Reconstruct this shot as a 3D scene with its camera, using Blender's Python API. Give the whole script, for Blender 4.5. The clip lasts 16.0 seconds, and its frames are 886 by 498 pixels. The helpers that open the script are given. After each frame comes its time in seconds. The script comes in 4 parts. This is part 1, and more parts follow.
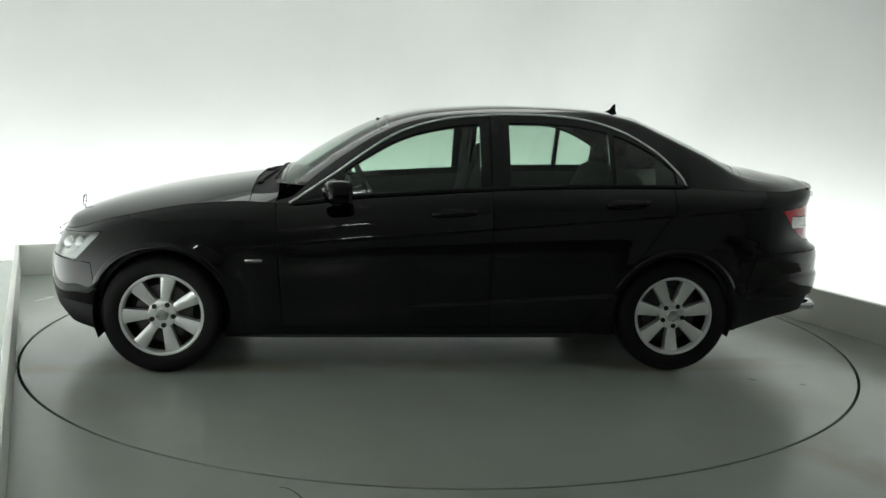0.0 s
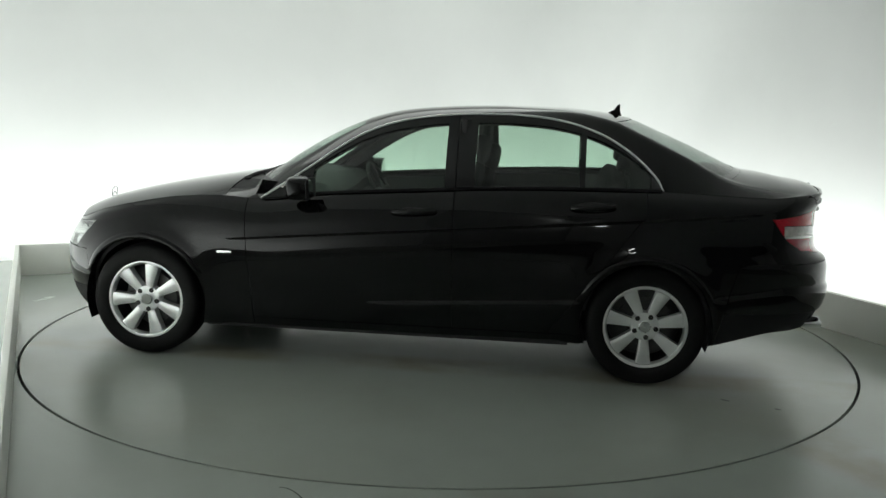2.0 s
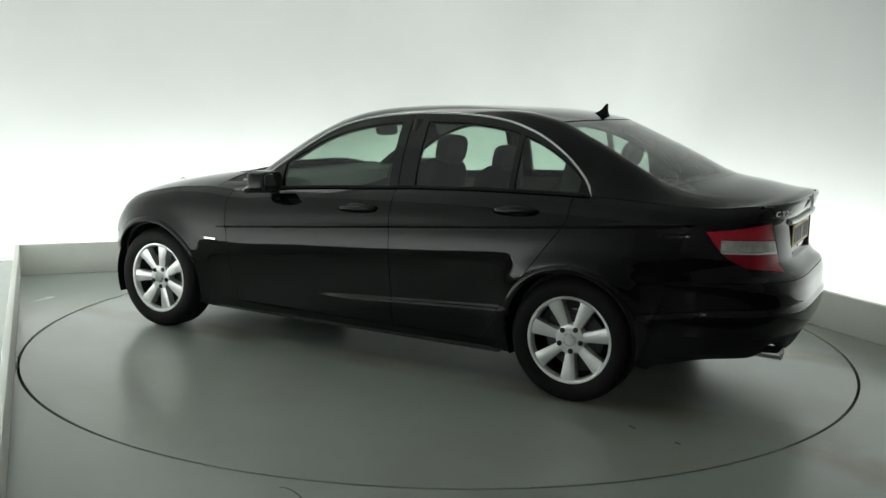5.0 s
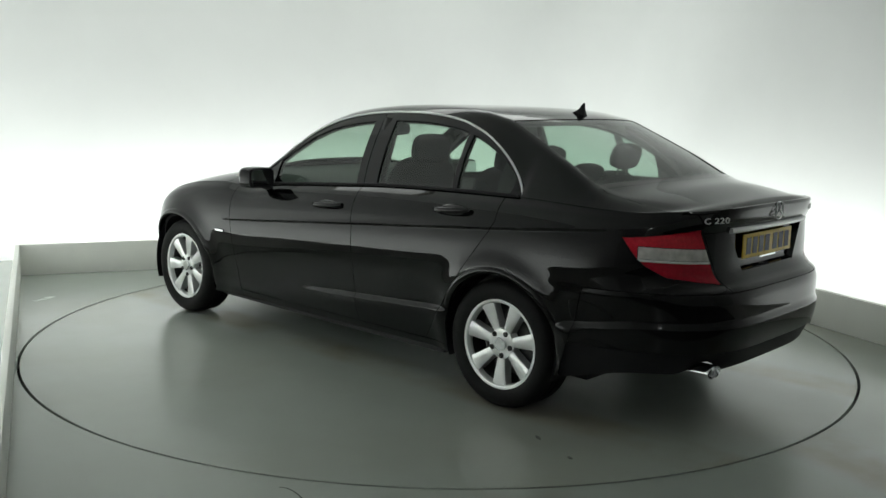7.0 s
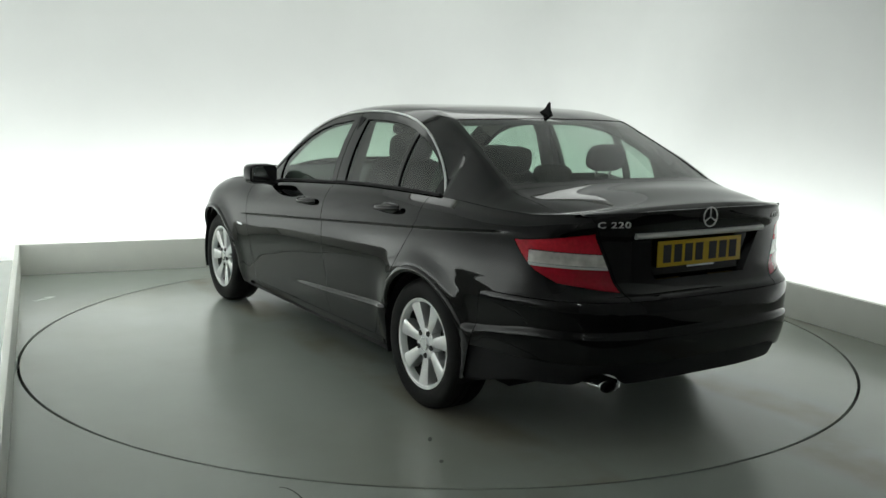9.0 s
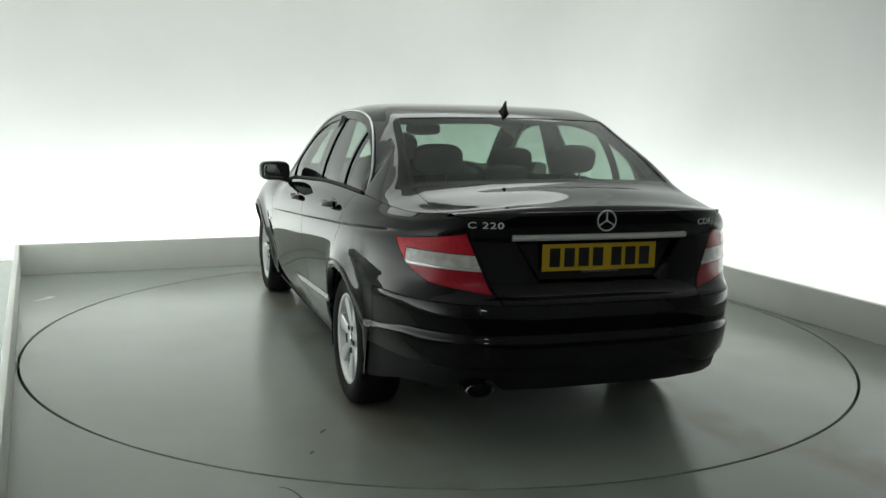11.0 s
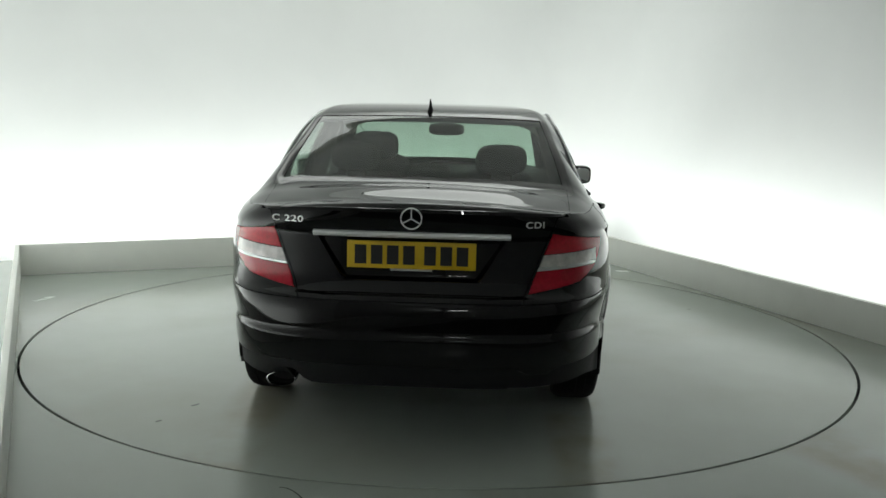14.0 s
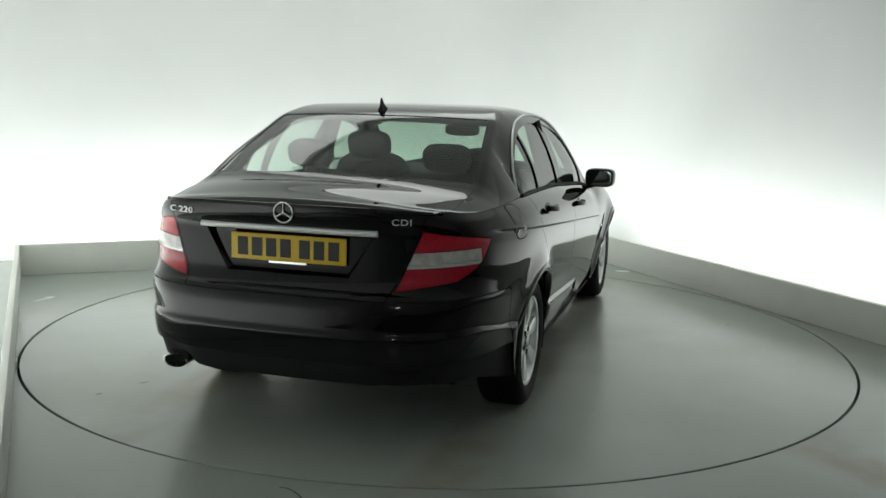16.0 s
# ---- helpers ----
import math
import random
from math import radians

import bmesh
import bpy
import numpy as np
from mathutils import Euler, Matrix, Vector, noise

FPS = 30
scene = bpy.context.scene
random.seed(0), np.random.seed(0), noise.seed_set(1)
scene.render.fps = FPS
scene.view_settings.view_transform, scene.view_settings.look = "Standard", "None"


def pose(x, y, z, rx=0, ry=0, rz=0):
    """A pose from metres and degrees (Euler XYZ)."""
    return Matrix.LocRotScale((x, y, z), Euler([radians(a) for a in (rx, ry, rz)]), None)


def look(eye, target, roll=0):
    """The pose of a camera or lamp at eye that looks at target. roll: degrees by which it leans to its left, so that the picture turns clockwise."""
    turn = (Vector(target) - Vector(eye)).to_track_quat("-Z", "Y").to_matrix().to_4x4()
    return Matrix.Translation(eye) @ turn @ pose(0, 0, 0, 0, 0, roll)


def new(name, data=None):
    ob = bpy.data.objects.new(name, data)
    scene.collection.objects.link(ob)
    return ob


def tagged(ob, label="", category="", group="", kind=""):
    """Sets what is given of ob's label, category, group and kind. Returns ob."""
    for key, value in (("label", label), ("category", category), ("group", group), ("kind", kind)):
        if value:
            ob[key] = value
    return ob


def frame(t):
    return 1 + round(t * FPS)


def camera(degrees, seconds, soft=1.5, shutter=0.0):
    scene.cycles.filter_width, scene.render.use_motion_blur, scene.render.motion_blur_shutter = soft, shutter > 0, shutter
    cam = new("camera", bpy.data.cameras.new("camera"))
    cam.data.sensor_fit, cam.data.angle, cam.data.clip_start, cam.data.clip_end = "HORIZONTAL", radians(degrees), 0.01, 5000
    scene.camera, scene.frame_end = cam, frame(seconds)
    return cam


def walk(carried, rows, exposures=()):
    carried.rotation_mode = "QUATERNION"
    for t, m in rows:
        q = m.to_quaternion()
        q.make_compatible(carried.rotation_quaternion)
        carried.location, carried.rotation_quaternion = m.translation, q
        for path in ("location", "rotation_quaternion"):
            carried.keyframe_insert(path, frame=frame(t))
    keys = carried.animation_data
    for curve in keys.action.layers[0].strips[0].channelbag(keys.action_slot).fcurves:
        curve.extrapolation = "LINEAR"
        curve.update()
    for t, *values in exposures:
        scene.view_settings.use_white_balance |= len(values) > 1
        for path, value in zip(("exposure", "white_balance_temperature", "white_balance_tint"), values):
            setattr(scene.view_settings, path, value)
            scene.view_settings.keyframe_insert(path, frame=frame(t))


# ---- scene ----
# ---------------------------------------------------------------- camera
EYE = (0.0, -5.780, 1.4553)
cam = camera(51.04, 16.0, soft=1.5)
VIEW = look(EYE, (-0.00095, EYE[1] + math.cos(0.15725), EYE[2] - math.sin(0.15725)), 1.413)
walk(cam, [(0.0, VIEW), (16.0, VIEW)])

# ---------------------------------------------------------------- light
world = bpy.data.worlds.new("world")
world.use_nodes = True
world.node_tree.nodes["Background"].inputs[0].default_value = (0.8, 0.85, 0.82, 1)
world.node_tree.nodes["Background"].inputs[1].default_value = 0.02
scene.world = world
scene.view_settings.exposure = -0.03

# The room is a rectangle turned by TURN about the turntable's centre.
TURN = 23.8
HALF, BACK, FRONT = 2.5075, 2.724, -6.6     # inner faces of the low parapet
PARAPET, THICK, TROUGH, HEIGHT = 0.25, 0.035, 0.75, 3.4
PANEL = (0.0, 1.95, 4.4, 1.5)     # diffuse ceiling panel towards the back, unseen, added for reflections: middle and size
ROOM = pose(0.0215, 0.0095, 0, 0, 0, TURN)
STRIP = -2.96     # where the strip light hangs along the front wall


def area(name, x, y, z, rx, ry, rz, length, width, power, colour):
    lamp = bpy.data.lights.new(name, "AREA")
    lamp.shape, lamp.size, lamp.size_y, lamp.energy, lamp.color = "RECTANGLE", length, width, power, colour
    ob = new(name, lamp)
    ob.matrix_world = ROOM @ pose(x, y, z, rx, ry, rz)
    return ob


COVE = (0.955, 1.0, 0.975)
area("cove_light_back", 0, BACK + 0.16, 0.10, 145, 0, 0, 5.4, 0.10, 50, COVE)
area("cove_light_right", HALF + 0.16, 0.1, 0.10, 152, 0, -90, 5.2, 0.10, 41, COVE)
area("cove_light_left", -HALF - 0.16, 0.1, 0.10, 125, 0, 90, 5.2, 0.10, 60, COVE)
area("strip_light_front", STRIP, FRONT + 0.085, 2.5, 90, 0, 0, 0.46, 0.06, 4, COVE)
# Added fill, out of view: brightens what the boot and bonnet reflect.
area("panel_fill_back", PANEL[0], PANEL[1], HEIGHT - 0.075, 0, 0, 0, PANEL[2] - 0.1, PANEL[3] - 0.1, 28, COVE)

# ---------------------------------------------------------------- materials


def material(name, colour, rough=0.5, metal=0.0, grain=0.0, grain_size=60.0, bump=0.0, rough_var=0.0,
             stain=0.0, stain_size=1.5, coat=0.0, spec=0.5, dirt=(0.05, 0.045, 0.035), tracks=()):
    m = bpy.data.materials.new(name)
    m.use_nodes = True
    t = m.node_tree
    b = t.nodes["Principled BSDF"]
    b.inputs["Base Color"].default_value = (*colour, 1)
    b.inputs["Roughness"].default_value = rough
    b.inputs["Metallic"].default_value = metal
    b.inputs["Specular IOR Level"].default_value = spec
    b.inputs["Coat Weight"].default_value = coat
    b.inputs["Coat Roughness"].default_value = 0.012
    b.inputs["Coat IOR"].default_value = 1.42
    where = t.nodes.new("ShaderNodeTexCoord")

    def noise_at(scale, detail=3.0):
        n = t.nodes.new("ShaderNodeTexNoise")
        n.inputs["Scale"].default_value, n.inputs["Detail"].default_value = scale, detail
        t.links.new(where.outputs["Object"], n.inputs["Vector"])
        return n

    colour_out = None
    if grain:
        mix = t.nodes.new("ShaderNodeMix")
        mix.data_type = "RGBA"
        mix.inputs["A"].default_value = (*[c * (1 - grain) for c in colour], 1)
        mix.inputs["B"].default_value = (*[min(1, c * (1 + grain)) for c in colour], 1)
        t.links.new(noise_at(grain_size).outputs["Fac"], mix.inputs["Factor"])
        colour_out = mix.outputs["Result"]
    if stain:
        ramp = t.nodes.new("ShaderNodeMapRange")
        ramp.interpolation_type = "SMOOTHSTEP"
        ramp.inputs["From Min"].default_value, ramp.inputs["From Max"].default_value = 0.42, 0.80
        ramp.inputs["To Max"].default_value = stain
        t.links.new(noise_at(stain_size, 7.0).outputs["Fac"], ramp.inputs["Value"])
        mix = t.nodes.new("ShaderNodeMix")
        mix.data_type = "RGBA"
        mix.inputs["A"].default_value = (*colour, 1)
        mix.inputs["B"].default_value = (*dirt, 1)
        if colour_out:
            t.links.new(colour_out, mix.inputs["A"])
        t.links.new(ramp.outputs["Result"], mix.inputs["Factor"])
        colour_out = mix.outputs["Result"]
    for axis, at, wide, share in tracks:
        # a worn, brownish track of tyres along the other axis
        split, off, ramp, blend, mix = (t.nodes.new("ShaderNode" + k) for k in ("SeparateXYZ", "Math", "MapRange", "Math", "Mix"))
        t.links.new(where.outputs["Object"], split.inputs[0])
        t.links.new(split.outputs[axis], off.inputs[0])
        off.operation, off.inputs[1].default_value = "SUBTRACT", at
        away = t.nodes.new("ShaderNodeMath")
        away.operation = "ABSOLUTE"
        t.links.new(off.outputs[0], away.inputs[0])
        ramp.interpolation_type = "SMOOTHSTEP"
        ramp.inputs["From Min"].default_value, ramp.inputs["From Max"].default_value = wide, wide * 0.35
        t.links.new(away.outputs[0], ramp.inputs["Value"])
        patchy = t.nodes.new("ShaderNodeMapRange")
        patchy.inputs["From Min"].default_value, patchy.inputs["From Max"].default_value = 0.36, 0.62
        patchy.inputs["To Max"].default_value = share
        t.links.new(noise_at(1.9, 6.0).outputs["Fac"], patchy.inputs["Value"])
        blend.operation = "MULTIPLY"
        t.links.new(ramp.outputs["Result"], blend.inputs[0])
        t.links.new(patchy.outputs["Result"], blend.inputs[1])
        mix.data_type = "RGBA"
        mix.inputs["A"].default_value = (*colour, 1)
        mix.inputs["B"].default_value = (0.25, 0.215, 0.155, 1)
        if colour_out:
            t.links.new(colour_out, mix.inputs["A"])
        t.links.new(blend.outputs[0], mix.inputs["Factor"])
        colour_out = mix.outputs["Result"]
    if colour_out:
        t.links.new(colour_out, b.inputs["Base Color"])
    if rough_var:
        ramp = t.nodes.new("ShaderNodeMapRange")
        ramp.inputs["To Min"].default_value, ramp.inputs["To Max"].default_value = max(0.0, rough - rough_var), rough + rough_var
        t.links.new(noise_at(stain_size * 1.7, 5.0).outputs["Fac"], ramp.inputs["Value"])
        t.links.new(ramp.outputs["Result"], b.inputs["Roughness"])
    if bump:
        bm_node = t.nodes.new("ShaderNodeBump")
        bm_node.inputs["Strength"].default_value, bm_node.inputs["Distance"].default_value = 1.0, bump
        t.links.new(noise_at(grain_size * 1.5).outputs["Fac"], bm_node.inputs["Height"])
        t.links.new(bm_node.outputs["Normal"], b.inputs["Normal"])
    return m


def glass(name, tint, rough=0.0):
    """Thin pane: straight-through tint plus a mirror coat by Fresnel."""
    m = bpy.data.materials.new(name)
    m.use_nodes = True
    t = m.node_tree
    t.nodes.remove(t.nodes["Principled BSDF"])
    clear, gloss, mix = (t.nodes.new("ShaderNode" + k) for k in ("BsdfTransparent", "BsdfGlossy", "MixShader"))
    clear.inputs["Color"].default_value = (*tint, 1)
    gloss.inputs["Roughness"].default_value = 0.02 + rough
    facing, power, share = (t.nodes.new("ShaderNode" + k) for k in ("LayerWeight", "Math", "MapRange"))
    facing.inputs["Blend"].default_value = 0.5
    power.operation, power.inputs[1].default_value = "POWER", 4.0
    share.inputs["To Min"].default_value, share.inputs["To Max"].default_value = 0.075, 0.9
    t.links.new(facing.outputs["Facing"], power.inputs[0])
    t.links.new(power.outputs[0], share.inputs["Value"])
    t.links.new(share.outputs["Result"], mix.inputs[0])
    t.links.new(clear.outputs[0], mix.inputs[1])
    t.links.new(gloss.outputs[0], mix.inputs[2])
    t.links.new(mix.outputs[0], t.nodes["Material Output"].inputs["Surface"])
    return m


PAINT = material("black_paint", (0.0020, 0.0020, 0.0024), 0.3, grain=0.25, grain_size=900, coat=1.0, spec=0.0)
GLOSS_BLACK = material("gloss_black_trim", (0.008, 0.008, 0.009), 0.12, grain=0.2, grain_size=200)
PLASTIC = material("black_plastic", (0.011, 0.011, 0.012), 0.6, grain=0.3, grain_size=400, bump=0.0006, spec=0.22)
RUBBER = material("tyre_rubber", (0.006, 0.006, 0.006), 0.7, grain=0.35, grain_size=90, bump=0.0008, spec=0.25)
CHROME = material("chrome", (0.80, 0.81, 0.82), 0.09, 1.0, rough_var=0.05, stain_size=8)
ALLOY = material("silver_alloy", (0.84, 0.85, 0.85), 0.28, 0.65, grain=0.06, grain_size=300)
STEEL = material("dull_steel", (0.09, 0.09, 0.088), 0.5, 0.9, grain=0.3, grain_size=70)
DARK = material("underbody", (0.012, 0.012, 0.012), 0.85, grain=0.3, grain_size=20)
CLOTH = material("dark_seat_cloth", (0.022, 0.022, 0.023), 0.9, grain=0.15, grain_size=25)
LINING = material("grey_lining", (0.20, 0.20, 0.19), 0.9, grain=0.1, grain_size=200)
TRIM = material("door_trim_vinyl", (0.13, 0.133, 0.13), 0.6, grain=0.2, grain_size=40)
DASH = material("dashboard_vinyl", (0.025, 0.025, 0.026), 0.6, grain=0.3, grain_size=350, bump=0.0006)
LENS = glass("clear_headlamp_lens", (0.86, 0.88, 0.87))
RED = material("red_lens", (0.56, 0.012, 0.030), 0.25, grain=0.3, grain_size=70, coat=1.0, spec=0.1)
BADGE = material("bright_badge", (0.85, 0.86, 0.86), 0.25, 0.4, grain=0.05, grain_size=200)
CLEAR_LENS = material("clear_lens", (0.60, 0.57, 0.55), 0.16, grain=0.55, grain_size=26, coat=1.0)
DEEP_RED = material("deep_red_lens", (0.40, 0.006, 0.022), 0.22, grain=0.35, grain_size=60, coat=1.0, spec=0.1)
LAMP_BOWL = material("headlamp_reflector", (0.48, 0.49, 0.50), 0.22, 0.6, grain=0.5, grain_size=28, coat=1.0)
YELLOW = material("plate_yellow", (0.66, 0.44, 0.012), 0.4, grain=0.06, grain_size=60)
INK = material("plate_ink", (0.012, 0.012, 0.012), 0.5)
MIRROR = material("mirror_glass", (0.75, 0.77, 0.77), 0.03, 1.0)
GLASS = glass("green_tinted_glass", (0.62, 0.74, 0.66))
DARK_GLASS = glass("green_tinted_rear_glass", (0.50, 0.62, 0.55))
WALL = material("white_wall_paint", (0.80, 0.81, 0.80), 0.8, grain=0.03, grain_size=2.0, bump=0.0008, stain=0.05, stain_size=0.7, dirt=(0.5, 0.5, 0.46))
PARAPET_PAINT = material("grey_white_parapet_paint", (0.84, 0.85, 0.80), 0.5, grain=0.04, grain_size=6, stain=0.12, stain_size=1.1, dirt=(0.34, 0.33, 0.28))
GREY_GREEN = (0.355, 0.388, 0.355)
FLOOR = material("grey_floor_paint", GREY_GREEN, 0.24, grain=0.05, grain_size=3.5, rough_var=0.09, stain=0.6, stain_size=0.55,
                 dirt=(0.27, 0.262, 0.215), tracks=((0, 0.80, 0.30, 0.75), (0, -0.72, 0.26, 0.35)))
DISC = material("grey_turntable_paint", GREY_GREEN, 0.24, grain=0.05, grain_size=3.5, rough_var=0.09, stain=0.6, stain_size=0.55,
                dirt=(0.27, 0.262, 0.215), tracks=((1, 0.79, 0.20, 0.6), (1, -0.71, 0.20, 0.6)))
SCUFF = material("scuff", (0.09, 0.095, 0.085), 0.6)
# Unseen floor, made dark only to dim what the flanks of the car reflect.
DARK_FLOOR = material("unseen_dark_floor", (0.08, 0.082, 0.078), 0.95, grain=0.3, grain_size=120, bump=0.002)
GAP = material("dark_gap", (0.012, 0.012, 0.011), 0.9)
# Walls out of view: the weak light on them is put into this grey.
SHADED_WALL = material("shaded_wall_paint", (0.62, 0.63, 0.61), 0.9, grain=0.1, grain_size=3)
CEILING = material("ceiling_paint", (0.80, 0.81, 0.80), 0.9, grain=0.03, grain_size=3)

# ---------------------------------------------------------------- mesh helpers


def part(name, bm, mat, parent=None, label="", smooth=35.0):
    me = bpy.data.meshes.new(name)
    bm.to_mesh(me)
    bm.free()
    for m in (mat if isinstance(mat, (list, tuple)) else [mat]):
        me.materials.append(m)
    if smooth:
        me.shade_smooth()
        me.set_sharp_from_angle(angle=radians(smooth))
    ob = new(name, me)
    ob.parent = parent
    if label:
        ob["label"] = label
    return ob


def grid(fn, us, vs, bm=None, closed=False):
    """A sheet of quads through fn(u, v)."""
    bm = bm or bmesh.new()
    rows = [[bm.verts.new(fn(u, v)) for v in vs] for u in us]
    n = len(rows)
    for i in range(n if closed else n - 1):
        a, b = rows[i], rows[(i + 1) % n]
        for j in range(len(vs) - 1):
            bm.faces.new((a[j], a[j + 1], b[j + 1], b[j]))
    return bm


def box(bm, x0, x1, y0, y1, z0, z1, bevel=0.0):
    got = bmesh.ops.create_cube(bm, size=1, matrix=Matrix.Translation(((x0 + x1) / 2, (y0 + y1) / 2, (z0 + z1) / 2)) @ Matrix.Diagonal((x1 - x0, y1 - y0, z1 - z0, 1)))
    if bevel:
        edges = {e for v in got["verts"] for e in v.link_edges}
        bmesh.ops.bevel(bm, geom=list(edges), offset=bevel, segments=3, profile=0.5, affect="EDGES")
    return bm


def blob(bm, at, size, power=0.5, turn=(0, 0, 0)):
    """A rounded cushion: a superellipsoid with half sizes size."""
    f = lambda c: math.copysign(abs(c) ** power, c)
    m = pose(*at, *turn)

    def point(a, b):
        return m @ Vector((size[0] * f(math.cos(b)) * f(math.cos(a)), size[1] * f(math.cos(b)) * f(math.sin(a)), size[2] * f(math.sin(b))))
    us = [2 * math.pi * i / 28 for i in range(28)]
    grid(point, us, [math.pi * (j / 16 - 0.5) for j in range(17)], bm, closed=True)
    bmesh.ops.remove_doubles(bm, verts=bm.verts, dist=1e-5)
    return bm


def lathe(bm, profile, m, n=48):
    """Turns (radius, height) pairs about m's z axis."""
    us = [2 * math.pi * i / n for i in range(n)]
    grid(lambda u, k: m @ Vector((profile[k][0] * math.cos(u), profile[k][0] * math.sin(u), profile[k][1])), us, range(len(profile)), bm, closed=True)
    return bm


def sweep(bm, points, radius, flat=1.0, n=8):
    """A bar along points; flat squeezes it along the vertical."""
    pts = [Vector(p) for p in points]
    rings = []
    for i, p in enumerate(pts):
        d = (pts[min(i + 1, len(pts) - 1)] - pts[max(i - 1, 0)]).normalized()
        side = d.cross(Vector((0, 0, 1)))
        side = side.normalized() if side.length > 1e-4 else Vector((1, 0, 0))
        up = side.cross(d).normalized()
        rings.append([bm.verts.new(p + radius * (math.cos(a) * side + flat * math.sin(a) * up)) for a in (2 * math.pi * k / n for k in range(n))])
    for a, b in zip(rings, rings[1:]):
        for k in range(n):
            bm.faces.new((a[k], a[(k + 1) % n], b[(k + 1) % n], b[k]))
    bm.faces.new(rings[0]), bm.faces.new(rings[-1][::-1])
    bmesh.ops.recalc_face_normals(bm, faces=bm.faces)
    return bm


def curve(*knots):
    """A smooth monotone curve through (position, value) knots."""
    xs = [k[0] for k in knots]
    ys = [k[1] for k in knots]
    if xs[0] > xs[-1]:
        xs, ys = xs[::-1], ys[::-1]
    h = [b - a for a, b in zip(xs, xs[1:])]
    s = [(b - a) / w for a, b, w in zip(ys, ys[1:], h)]
    d = [s[0]] + [0 if p * q <= 0 else 2 * p * q / (p + q) for p, q in zip(s, s[1:])] + [s[-1]]

    def value(x):
        x = min(max(x, xs[0]), xs[-1])
        i = max(0, min(len(h) - 1, next((k for k in range(len(h)) if x <= xs[k + 1]), len(h) - 1)))
        t = (x - xs[i]) / h[i]
        return ((2 * t**3 - 3 * t**2 + 1) * ys[i] + (t**3 - 2 * t**2 + t) * h[i] * d[i]
                + (3 * t**2 - 2 * t**3) * ys[i + 1] + (t**3 - t**2) * h[i] * d[i + 1])
    return value


def spread(a, b, n):
    return [a + (b - a) * i / n for i in range(n + 1)]


# ---------------------------------------------------------------- room


def wall_block(name, x0, x1, y0, y1, z0, z1, mat, bevel=0.0):
    bm = box(bmesh.new(), x0, x1, y0, y1, z0, z1, bevel)
    ob = part(name, bm, mat)
    ob.matrix_world = ROOM
    return tagged(ob, kind="structure")


RADIUS = 2.475
HALL = -3.25          # where the painted floor ends and the unseen dark floor, added for reflections, begins
WHITE_END = -4.0     # beyond this the unseen side walls have their shade put into the colour
OUT = HALF + THICK + TROUGH


